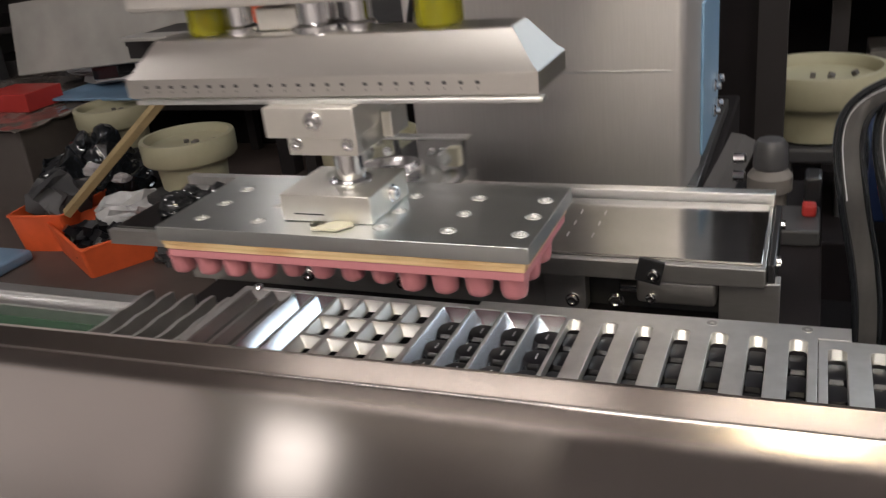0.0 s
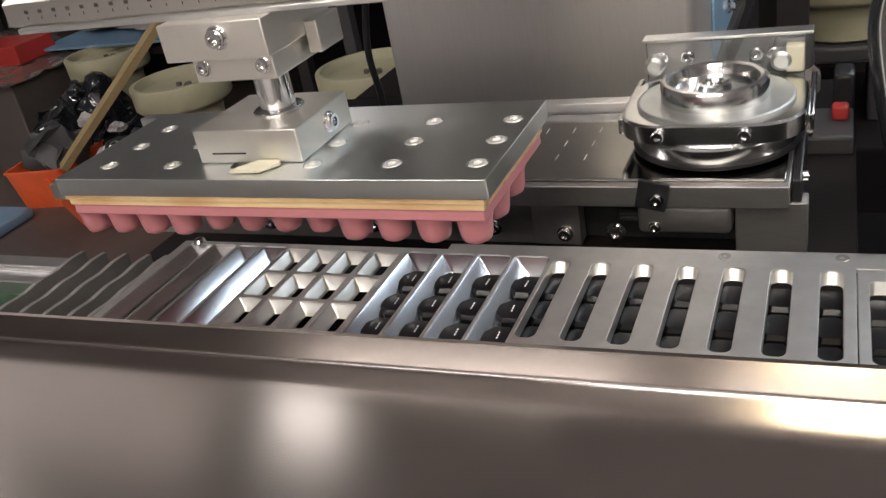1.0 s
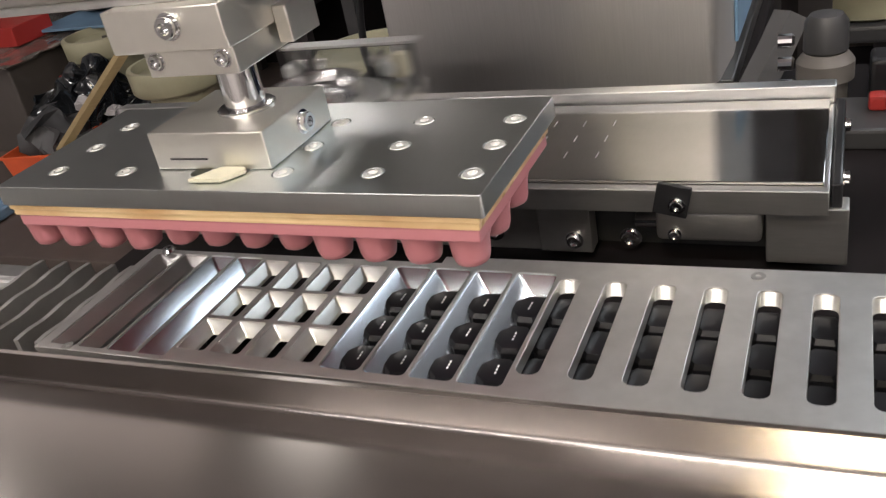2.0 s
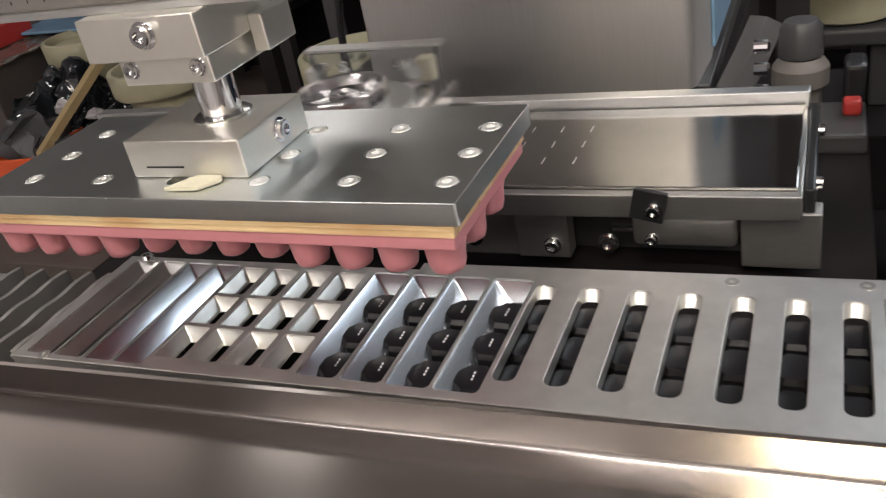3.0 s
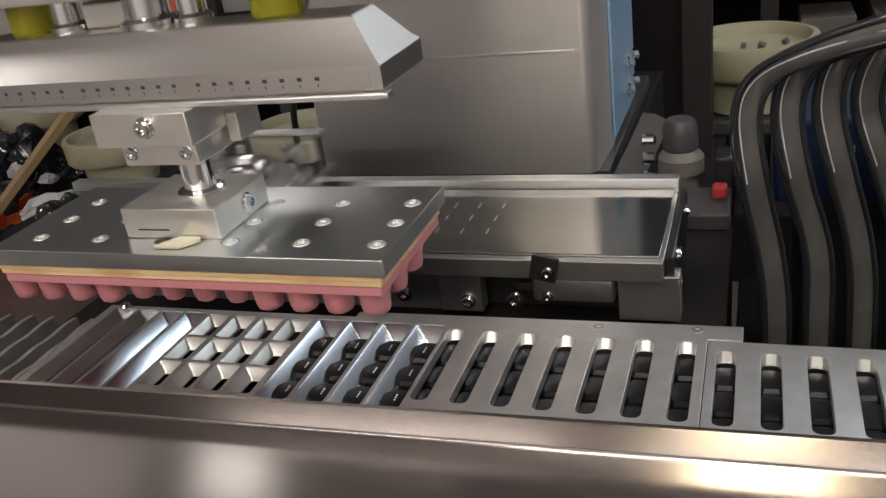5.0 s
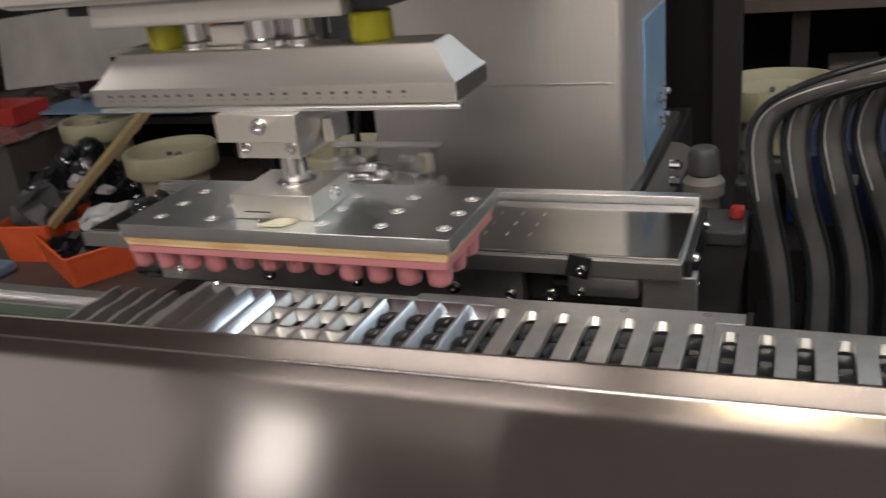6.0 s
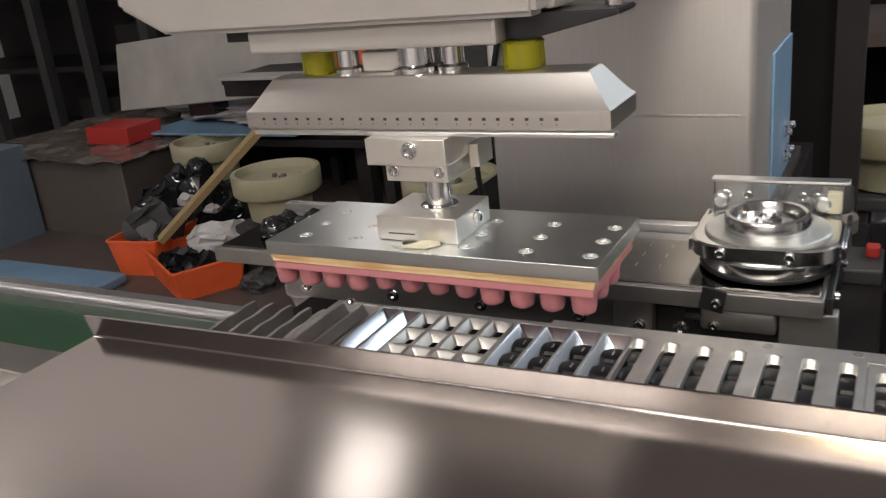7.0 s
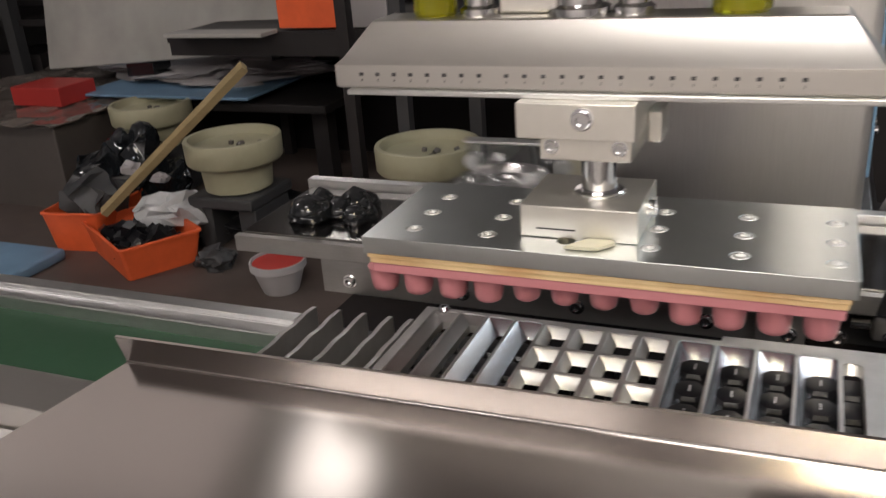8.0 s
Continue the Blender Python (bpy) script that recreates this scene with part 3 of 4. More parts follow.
        part("pocket_slit", deep, M_VOID, ob, "pocket slit with shade put in its colour")
    screw = part("screw", turned(bmesh.new(), [(0.0045, 0.9495), (0.0045, 0.951), (0.0035, 0.953), (0.002, 0.953), (0.0018, 0.951), (0.0002, 0.951)], (-0.343, 0.0075, 0), 18), M_CHROME, ob)
    for x, y in ((0.018, 0.0135), (0.078, 0.0155), (-0.335, -0.0945)):
        part("screw", turned(bmesh.new(), [(0.0035, 0.9496), (0.0035, 0.9504), (0.0015, 0.9504), (0.0013, 0.9496)], (x, y, 0), 16), M_STEEL, ob)
    return ob


def next_carrier():
    ob = thing("carrier_tray", (0.3, -0.04, 0.922), "milled aluminium carrier tray with straight slots", "tray")
    xs = [0.0958 + 0.0243 * i for i in range(15)]
    slots = [rounded(x - 0.0055, x + 0.0055, -0.0775, -0.006, 0.0042) for x in xs]
    part("top_plate", pierced([(0.0850, -0.0914), (0.47, -0.0914), (0.47, 0.005), (0.0850, 0.005)], slots, 0.946, 0.9496, 0.0004), M_TRAY, ob)
    # Same near-black floor colour supplies the shade inside the slots.
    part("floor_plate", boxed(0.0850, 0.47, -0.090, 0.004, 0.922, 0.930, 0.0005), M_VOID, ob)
    part("rim", boxed(0.0850, 0.47, -0.0912, -0.0892, 0.926, 0.9458), M_TRAY, ob)
    part("rim", boxed(0.0850, 0.47, 0.002, 0.004, 0.926, 0.9458), M_TRAY, ob)
    for x in xs:
        bm = bmesh.new()
        pocket_lining(bm, rounded(x - 0.0055, x + 0.0055, -0.0775, -0.006, 0.0042), rounded(x - 0.0054, x + 0.0054, -0.0772, -0.0085, 0.0042), 0.9430, 0.949)
        part("slot_wall", bm, M_POCKET, ob)
    return ob, xs


def key_cap():
    """An eight-sided black cap with white marks, its base at the origin."""
    bm = bmesh.new()
    def ring(r, z):
        return [(r * math.cos(radians(22.5 + 45 * k)), r * math.sin(radians(22.5 + 45 * k)), z) for k in range(8)]
    loft(bm, [ring(0.0108, 0), ring(0.0114, 0.001), ring(0.0114, 0.007), ring(0.0098, 0.0095), ring(0.0070, 0.0100)])
    ob = solid("key_cap", bm, M_BUTTON, (0, 0, 0), "glossy black eight-sided cap lying in a tray pocket", "cap", "caps in the tray")
    BASE[ob.name] = Vector((0, 0, 0))
    return ob


def conveyor():
    ob = thing("conveyor", (-1.1, -0.06, 0.0), "green belt conveyor with aluminium side rails", "conveyor")
    part("belt", boxed(-1.9, -0.448, -0.118, -0.025, 0.916, 0.922, 0.002), M_BELT, ob, "dark green belt")
    part("back_rail", prism(bmesh.new(), [(-0.034, 0.900), (0.004, 0.900), (0.004, 0.934), (-0.012, 0.9345), (-0.014, 0.931), (-0.026, 0.931), (-0.028, 0.934), (-0.034, 0.934)], "x", -1.9, -0.462, 0.0008), M_ALU, ob, "extruded aluminium rail")
    front = part("front_rail", boxed(-1.9, -0.541, -0.165, -0.121, 0.900, 0.930, 0.0015), M_BEAM, ob, "pale aluminium rail")
    part("apron", boxed(-1.9, -0.541, -0.30, -0.167, 0.905, 0.912, 0.001), M_PAPER, ob)
    socket_screw("knob", ob, -0.64, -0.19, 0.912, 0.006, "z", 1, M_BLACK)
    for x in (-1.7, -0.8):
        part("leg", boxed(x - 0.03, x + 0.03, -0.13, -0.02, 0.0, 0.90, 0.003), M_DARKSTEEL, ob)
    return ob


def transfer_grid():
    """Thin wavy-topped blades that hand the pieces over to the tray."""
    ob = thing("transfer_grid", (-0.41, -0.05, 0.915), "row of thin wavy aluminium guide blades", "guide")
    part("base", boxed(-0.449, -0.3595, -0.095, -0.004, 0.905, 0.918, 0.001), M_DARKSTEEL, ob)
    for x in (-0.444, -0.4225, -0.4015, -0.380, -0.3632):
        bm = bmesh.new()
        top = []
        for k in range(25):
            y = -0.092 + 0.085 * k / 24
            top.append((y, 0.9475 + 0.0005 * math.sin(2 * math.pi * k / 9)))
        prism(bm, [(-0.092, 0.918)] + top + [(-0.007, 0.918)], "x", x - 0.0018, x + 0.0018)
        bmesh.ops.triangulate(bm, faces=[f for f in bm.faces if len(f.verts) > 4])
        part("blade", bm, M_TRAY, ob)
    return ob


conveyor()
transfer_grid()
carrier()
tray_two, tray_two_x = next_carrier()
cap = key_cap()
LEVEL = 0.9345
slot_spots, long_spots, wide_spots = [], [], []
for x in SLOT_X:
    slot_spots += [(x, y) for y in (-0.014, -0.0395, -0.065)]
for x in tray_two_x:
    slot_spots += [(x, y) for y in (-0.021, -0.0455, -0.070)]
for x in [-0.350 + 0.0209 * i for i in range(4)]:
    long_spots += [(x + 0.0128, y) for y in (-0.017, -0.0435, -0.070)]
for x in [-0.176 + 0.0243 * i for i in range(4)]:
    wide_spots += [(x + 0.0134, y) for y in (-0.017, -0.0435, -0.070)]
cap.matrix_basis = pose(*slot_spots[0], LEVEL - 0.002)
for x, y in slot_spots[1:]:
    copy_thing(cap, pose(x, y, LEVEL - 0.002, 0, 0, random.uniform(-3, 3)))
for x, y in long_spots:
    copy_thing(cap, pose(x, y, 0.930, 0, 0, random.uniform(-3, 3)))
printed = copy_thing(cap, pose(0, 0, 0))
BASE[printed.name] = Vector((0, 0, 0))
tagged(printed, "glossy black eight-sided cap with a tiny white print", "cap", "printed caps in the tray")
for k in range(3):
    part("mark", boxed(-0.0004, 0.0004, -0.0030 + k * 0.0024, -0.0016 + k * 0.0024, 0.0100, 0.0102), M_MARK, printed, "white printed mark")
printed.matrix_basis = pose(*wide_spots[0], LEVEL)
for x, y in wide_spots[1:]:
    copy_thing(printed, pose(x, y, LEVEL, 0, 0, random.uniform(-3, 3)))
insert = solid("black_insert", boxed(-0.0038, 0.0038, -0.0075, 0.0075, 0, 0.0090, 0.0015), M_BUTTON, (0, 0, 0), "small black insert lying in a tray pocket", "insert", "inserts in the tray")
small_spots = [(-0.2665 + 0.0222 * i + 0.0131, y - 0.0022) for i in range(4) for y in (-0.0112, -0.0418, -0.0722)]
insert.matrix_basis = pose(*small_spots[0], 0.930)
for x, y in small_spots[1:]:
    copy_thing(insert, pose(x, y, 0.930, 0, 0, random.uniform(-2, 2)))


# ---- the cliche and the ink cup ----
def cliche_unit():
    ob = thing("cliche_holder", (-0.27, 0.19, 0.88), "steel cliche holder with an etched printing plate", "cliche holder")
    part("base", boxed(-0.605, 0.047, 0.122, 0.272, 0.9295, 0.940, 0.001), M_STEEL, ob)
    part("cliche_plate", boxed(-0.600, 0.044, 0.127, 0.256, 0.940, 0.9445, 0.0006), M_ETCH, ob, "polished etched cliche plate")
    part("back_rail", boxed(-0.605, 0.0475, 0.2585, 0.272, 0.940, 0.953, 0.001), M_ALU, ob, "plain aluminium back rail")
    part("front_rail", boxed(-0.605, 0.047, 0.1185, 0.1265, 0.9265, 0.9425, 0.0008), M_STEEL, ob)
    part("under_body", boxed(-0.135, 0.045, 0.160, 0.25, 0.88, 0.9293, 0.001), M_DARKSTEEL, ob)
    front = part("under_body", boxed(-0.530, -0.1355, 0.145, 0.25, 0.88, 0.9293, 0.001), M_STEEL, ob, "ground steel slide body")
    for x in (-0.50, -0.385, -0.280, -0.173):
        socket_screw("screw", front, x, 0.145, 0.894, 0.0055, "y", -1)
    part("guide", boxed(-0.135, -0.098, 0.13, 0.145, 0.888, 0.929, 0.001), M_STEEL, ob)
    part("guide", boxed(0.012, 0.058, 0.128, 0.145, 0.888, 0.9262, 0.001), M_STEEL, ob)
    cyl = part("cylinder", boxed(-0.054, 0.010, 0.124, 0.1445, 0.903, 0.9245, 0.004, 3), M_STEEL, ob, "small steel air cylinder")
    part("rod_end", turned(bmesh.new(), [(0.005, -0.068), (0.005, -0.054)], (0, 0.134, 0.913), 14, "x"), M_CHROME, cyl)
    socket_screw("screw", cyl, -0.042, 0.124, 0.908, 0.0035, "y", -1)
    socket_screw("screw", ob, -0.110, 0.13, 0.898, 0.005, "y", -1)
    socket_screw("screw", ob, -0.075, 0.145, 0.893, 0.006, "y", -1)
    catch = bmesh.new()
    box(catch, -0.0105, 0.0105, -0.0035, 0.0, -0.0105, 0.0105, 0.0008)
    bmesh.ops.transform(catch, matrix=pose(-0.041, 0.118, 0.937, 0, 12, 0), verts=catch.verts)
    part("catch", catch, M_BLACK, ob, "black square catch")
    socket_screw("screw", ob, -0.038, 0.1145, 0.934, 0.0042, "y", -1)
    part("end_cap", boxed(0.0476, 0.054, 0.130, 0.262, 0.905, 0.942, 0.0015), M_BLACK, ob, "black end cap")
    for y, z in ((0.151, 0.936), (0.241, 0.931), (0.15, 0.912)):
        socket_screw("screw", ob, 0.054, y, z, 0.0042, "x", 1)
    marks = finish("etching", boxed(-0.0004, 0.0004, -0.005, 0.005, 0, 0.0003), M_PAPER, (0, 0, 0))
    for i in range(12):
        for j in range(3):
            piece("etching", marks, ob, -0.0985 - 0.0222 * i, 0.165 + 0.027 * j, 0.9445)
    # ink residue on the far end
    lump = bmesh.new()
    for k in range(9):
        r = 0.010 + 0.007 * random.random()
        m = Matrix.Translation((-0.552 + 0.070 * random.random(), 0.165 + 0.05 * random.random(), 0.948)) @ Matrix.Diagonal((1.2, 1.0, 1.3, 1))
        bmesh.ops.create_icosphere(lump, subdivisions=2, radius=r, matrix=m)
    for v in lump.verts:
        v.co += noise.noise_vector(v.co * 90) * 0.004
        v.co.z = max(v.co.z, 0.9446)
    part("ink_residue", lump, M_INK, ob, "lump of wet black ink", "stuff", 60)
    return ob


def ink_cup():
    """The cup and its yoke, centred on the cup, at rest on the plate."""
    ob = thing("ink_cup", (0, 0, 0), "polished steel ink cup in a sliding yoke", "ink cup")
    part("scraper", turned(bmesh.new(), [(0.052, 0.0), (0.056, 0.0015), (0.0575, 0.006), (0.0575, 0.0150), (0.054, 0.0172)], (0, 0, 0), 48), M_CUP, ob, "dark polished scraper ring", angle=40)
    part("base_ring", turned(bmesh.new(), [(0.0580, 0.0012), (0.0592, 0.002), (0.0592, 0.0042), (0.0580, 0.005)], (0, 0, 0), 48), M_BLACK, ob, "black rubber ring", angle=40)
    hold = bmesh.new()
    loft(hold, [[(x, y, z) for x, y in rounded(-0.062 + d, 0.062 - d, -0.051 + d, 0.055 - d, 0.030, 6)] for z, d in ((0.0174, 0.0015), (0.0184, 0), (0.0304, 0), (0.0318, 0.0015))])
    holder = part("holder", hold, M_CUP, ob, "polished ring holder", angle=30)
    part("flange", turned(bmesh.new(), [(0.0545, 0.0318), (0.0545, 0.0338), (0.0530, 0.0346), (0.0375, 0.0346)], (0, 0, 0), 56), M_FLANGE, ob, "satin steel flange")
    cup = part("cup", turned(bmesh.new(), [(0.0374, 0.0344), (0.0374, 0.0460), (0.0360, 0.0485), (0.0335, 0.0490), (0.0312, 0.0480), (0.0295, 0.0440), (0.0285, 0.0405), (0.012, 0.0400), (0.011, 0.0440), (0.0085, 0.0446), (0.0075, 0.0420), (0.0005, 0.0418)], (0, 0, 0), 56), M_CUP, ob, "polished steel cup", angle=30)
    for x in (-0.0325, 0.0245):
        socket_screw("screw", holder, x, -0.051, 0.0245, 0.0044, "y", -1)
    yoke = part("yoke", boxed(-0.058, 0.058, 0.056, 0.066, 0.011, 0.0588, 0.001), M_ACRYLIC, ob, "clear acrylic yoke plate")
    part("yoke_cap", boxed(-0.060, 0.0635, 0.054, 0.069, 0.0590, 0.0614, 0.0005), M_ALU, ob)
    for x in (-0.046, -0.026, 0.024, 0.036):
        socket_screw("screw", yoke, x, 0.056, 0.046, 0.0040, "y", -1)
    for x in (-0.050, 0.042):
        part("pin", turned(bmesh.new(), [(0.0075, 0.055), (0.0075, 0.044), (0.005, 0.042)], (x, 0, 0.043), 14, "y"), M_FLANGE, yoke, "pale metal pin")
    part("latch", boxed(0.045, 0.058, 0.044, 0.0555, 0.034, 0.054, 0.002), M_TAPE, yoke, "cream plastic latch")
    for x in (-0.0665, 0.0625):
        part("side_rail", boxed(x, x + 0.004, -0.02, 0.069, 0.014, 0.026, 0.001), M_CUP, ob)
    return ob


cliche_unit()
CUP = ink_cup()
CUP_X = [(0.0, -0.305), (0.2, -0.228), (0.4, -0.140), (0.6, -0.065), (0.8, -0.012), (0.9, -0.007), (1.0, -0.007), (1.3, -0.008), (1.45, -0.055), (1.6, -0.125), (1.8, -0.22),
         (2.0, -0.325), (2.2, -0.395), (2.4, -0.405), (2.6, -0.380), (2.8, -0.338), (2.9, -0.312), (3.1, -0.252), (3.3, -0.187), (3.5, -0.112), (3.7, -0.030), (3.8, -0.009), (3.9, -0.005), (4.2, -0.006), (4.3, -0.022),
         (4.5, -0.106), (4.7, -0.201), (4.9, -0.300), (5.1, -0.380), (5.3, -0.405), (5.5, -0.395), (5.7, -0.362), (5.9, -0.312), (6.0, -0.284), (6.2, -0.235), (6.4, -0.162), (6.6, -0.066), (6.75, -0.016), (6.85, -0.007), (7.0, -0.007), (7.2, -0.008), (7.3, -0.030),
         (7.4, -0.072), (7.6, -0.160), (7.8, -0.252), (8.0, -0.355)]


# ---- beside the machine ----
def regulator():
    ob = thing("air_regulator", (0.045, 0.40, 0.88), "grey air regulator with a beige body", "regulator")
    x, y = 0.037, 0.40
    part("body", turned(bmesh.new(), [(0.018, 0.88), (0.018, 0.905), (0.023, 0.907), (0.023, 0.922), (0.017, 0.930)], (x, y, 0), 24), M_BEIGE, ob)
    part("cap", turned(bmesh.new(), [(0.016, 0.930), (0.0178, 0.932), (0.017, 0.955), (0.013, 0.961), (0.004, 0.962)], (x, y, 0), 24), M_GREYPLASTIC, ob, "grey ribbed cap", angle=40)
    for z in (0.90, 0.92, 0.94):
        part("fitting", turned(bmesh.new(), [(0.006, -0.035), (0.006, -0.024), (0.004, -0.022)], (x - 0.002, y, z), 12, "x"), M_CHROME, ob)
    part("manifold", boxed(0.01, 0.088, 0.31, 0.38, 0.88, 0.897, 0.003), M_GREYPLASTIC, ob)
    part("valve", boxed(0.070, 0.084, 0.345, 0.36, 0.897, 0.910, 0.003), M_RED, ob, "red valve button")
    part("coil", boxed(0.071, 0.0885, 0.385, 0.42, 0.88, 0.925, 0.004), M_BLACK, ob, "black solenoid coil")
    return ob


def hose(label, x, dx, y, mat, r=0.0125, top=0.0):
    pts = [(x + 0.028 + dx, y, 0.68), (x + 0.026 + dx, y, 0.84), (x + 0.021 + dx, y, 0.91), (x + 0.006 + dx * 0.6, y - 0.005, 0.975), (x, y, 1.025), (x + 0.010, y, 1.053 + top), (x + 0.040, y - 0.01, 1.073 + top), (x + 0.10, y - 0.02, 1.092 + top), (x + 0.22, y - 0.02, 1.112 + top), (x + 0.40, y, 1.12)]
    rng = random.Random(int(x * 1000))
    pts = [(p[0] + rng.uniform(-0.0012, 0.0012), p[1], p[2]) for p in pts]
    ob = solid("wrapped_hose", tube(bmesh.new(), pts, r, 12, 0.45), mat, (x, y, 0.8), label, "hose", "hoses beside the machine", angle=60)
    for side, rad, m, words in ((-1, 0.34, M_INK, "glossy black edge tube"), (1, 0.26, M_INK, "glossy black edge tube")):
        edge = [(p[0] + side * r * (0.98 + rng.uniform(-0.06, 0.10)), p[1] - r * 0.22, p[2] - 0.4 * side * max(0, p[2] - 1.04) * r / 0.03) for p in pts]
        part("edge_tube", tube(bmesh.new(), edge, r * rad, 8), m, ob, words, angle=60)
    # Thin pale line stands in for the wet highlight along the wrap.
    seam = [(p[0] - r * 0.55, p[1] - r * 0.44, p[2]) for p in pts[3:8]]
    part("seam", tube(bmesh.new(), seam, r * 0.06, 6), M_FILM, ob, "highlight line modelled along the hose", angle=60)
    return ob


def blue_panel_box():
    ob = thing("control_box", (0.30, 0.38, 0.0), "dark blue control box behind the hoses", "control box")
    part("case", boxed(0.125, 0.55, 0.33, 0.55, 0.90, 0.978, 0.004), M_BLUETUBE, ob)
    part("stand", boxed(0.15, 0.54, 0.335, 0.54, 0.68, 0.8998, 0.002), M_BLACK, ob)
    for x in (0.17, 0.215, 0.26):
        part("label_plate", boxed(x, x + 0.02, 0.3275, 0.3298, 0.945, 0.955), M_PAPER, ob)
    return ob


solid("black_cable", tube(bmesh.new(), [(-0.392, 0.40, 0.88), (-0.390, 0.40, 0.92), (-0.394, 0.40, 0.97), (-0.385, 0.405, 1.03), (-0.365, 0.41, 1.09), (-0.35, 0.413, 1.16)], 0.004, 8), M_BLACK, (-0.39, 0.40, 0.88), "black cable running up the column", "cable", angle=60)
regulator()
blue_panel_box()
for i in range(5):
    hose("dark hose in shiny plastic wrap", 0.102 + 0.0285 * i, 0.004 * i, 0.20 + 0.012 * i, M_RIBBON, 0.0094, 0.004 * i)
solid("green_tube", tube(bmesh.new(), [(0.24, 0.17, 0.95), (0.235, 0.17, 1.0), (0.225, 0.17, 1.04), (0.235, 0.17, 1.075), (0.30, 0.17, 1.09), (0.42, 0.17, 1.085)], 0.012), M_GREENTUBE, (0.24, 0.17, 0.95), "green plastic air tube among the hoses", "tube", angle=60)


# ---- the workshop behind ----
BENCH_Z = 0.30


def bench():
    ob = thing("work_bench", (-1.5, 1.6, 0), "low worn bench cluttered with feeders and bins", "bench")
    part("top", boxed(-3.2, 0.6, 0.95, 2.6, 0.26, BENCH_Z, 0.006), M_BENCH, ob)
    for x in (-3.0, -1.2, 0.4):
        for y in (1.05, 2.45):
            part("leg", boxed(x - 0.04, x + 0.04, y - 0.04, y + 0.04, 0, 0.26, 0.004), M_RACK, ob)


def bowl_feeder():
    """A vibratory bowl feeder with its base at the origin; the bowl is open on top."""
    ob = thing("bowl_feeder", (0, 0, 0), "cream nylon bowl feeder on a grey cast base", "bowl feeder", "bowl feeders on the bench")
    base = bmesh.new()
    for sx in (-1, 1):
        box(base, sx * 0.075 - 0.03, sx * 0.075 + 0.03, -0.09, 0.09, 0, 0.13, 0.006)
    box(base, -0.11, 0.11, -0.11, 0.11, 0.13, 0.165, 0.008)
    part("base", base, M_GREYPLASTIC, ob, "grey cast base")
    prof = [(0.085, 0.165), (0.098, 0.172), (0.103, 0.232), (0.108, 0.242), (0.132, 0.250), (0.139, 0.258), (0.1405, 0.315), (0.138, 0.320), (0.126, 0.321), (0.122, 0.316), (0.118, 0.296), (0.10, 0.288), (0.003, 0.291)]
    bowl = part("bowl", turned(bmesh.new(), prof, (0, 0, 0), 40), M_CREAM, ob, angle=40)
    bits = bmesh.new()
    for k in range(5):
        a, r = random.uniform(0, 6.28), random.uniform(0.01, 0.10)
        m = Matrix.Translation((r * math.cos(a) * 0.9, r * math.sin(a) * 0.5, 0.296)) @ Euler((random.random() * 3, random.random() * 3, 0)).to_matrix().to_4x4()
        bmesh.ops.create_cube(bits, size=0.011, matrix=m)
    part("loose_fill", bits, M_BEIGE, ob, "loose small parts", "stuff")
    return ob


def open_bin(name, x, y, w, d, h, rz, mat, label, fill):
    ob = thing(name, (0, 0, 0), label, "bin", "orange bins on the bench")
    bm = bmesh.new()
    def ring(k, z):
        return [(px * k, py * k, z) for px, py in rounded(-w / 2, w / 2, -d / 2, d / 2, 0.015)]
    loft(bm, [ring(0.86, 0), ring(1.0, h), ring(1.03, h), ring(1.03, h + 0.006), ring(0.96, h + 0.006), ring(0.83, 0.008)])
    part("shell", bm, mat, ob)
    if fill:
        bits = bmesh.new()
        for k in range(70):
            m = Matrix.Translation((random.uniform(-0.36, 0.36) * w, random.uniform(-0.36, 0.36) * d, h * random.uniform(0.45, 0.85))) @ Euler((random.random() * 3, random.random() * 3, random.random() * 3)).to_matrix().to_4x4() @ Matrix.Diagonal((1.4, 1, 0.6, 1))
            bmesh.ops.create_cube(bits, size=random.uniform(0.02, 0.045), matrix=m)
        part("fill", bits, M_BUTTON, ob, "small dark parts", "stuff")
    ob.matrix_basis = pose(x, y, BENCH_Z, 0, 0, rz)
    return ob


def crumpled(name, x, y, z, sx, sy, sz, mat, label, category, seed, cuts=3, rz=0):
    bm = bmesh.new()
    bmesh.ops.create_icosphere(bm, subdivisions=cuts, radius=1.0)
    for v in bm.verts:
        n = noise.noise_vector(v.co * 1.7 + Vector((seed, 0, 0))) * 0.55 + noise.noise_vector(v.co * 4.1 + Vector((0, seed, 0))) * 0.22
        v.co = Vector(((v.co.x + n.x) * sx, (v.co.y + n.y) * sy, (v.co.z + n.z) * sz))
    low = min(v.co.z for v in bm.verts)
    for v in bm.verts:
        v.co.z = max(v.co.z, low * 0.55) - low * 0.55
    ob = new(name, finish(name, bm, mat, (0, 0, 0), 38))
    ob.matrix_basis = pose(x, y, z, 0, 0, rz)
    return tagged(ob, label, category)


bench()
feeder = bowl_feeder()
feeder.matrix_basis = pose(-1.632, 1.50, BENCH_Z)
copy_thing(feeder, pose(-2.225, 1.86, BENCH_Z))
copy_thing(feeder, pose(-1.03, 1.52, BENCH_Z))
# Added prop for the feeder; near-black colour stands for the dark gap.
riser = solid("riser_box", boxed(-0.12, 0.36, 1.30, 1.80, BENCH_Z, BENCH_Z + 0.160, 0.006), M_VOID, (0.1, 1.5, BENCH_Z), "added riser box under a bowl feeder, coloured as shade", "box")
copy_thing(feeder, pose(0.09, 1.53, BENCH_Z + 0.160))

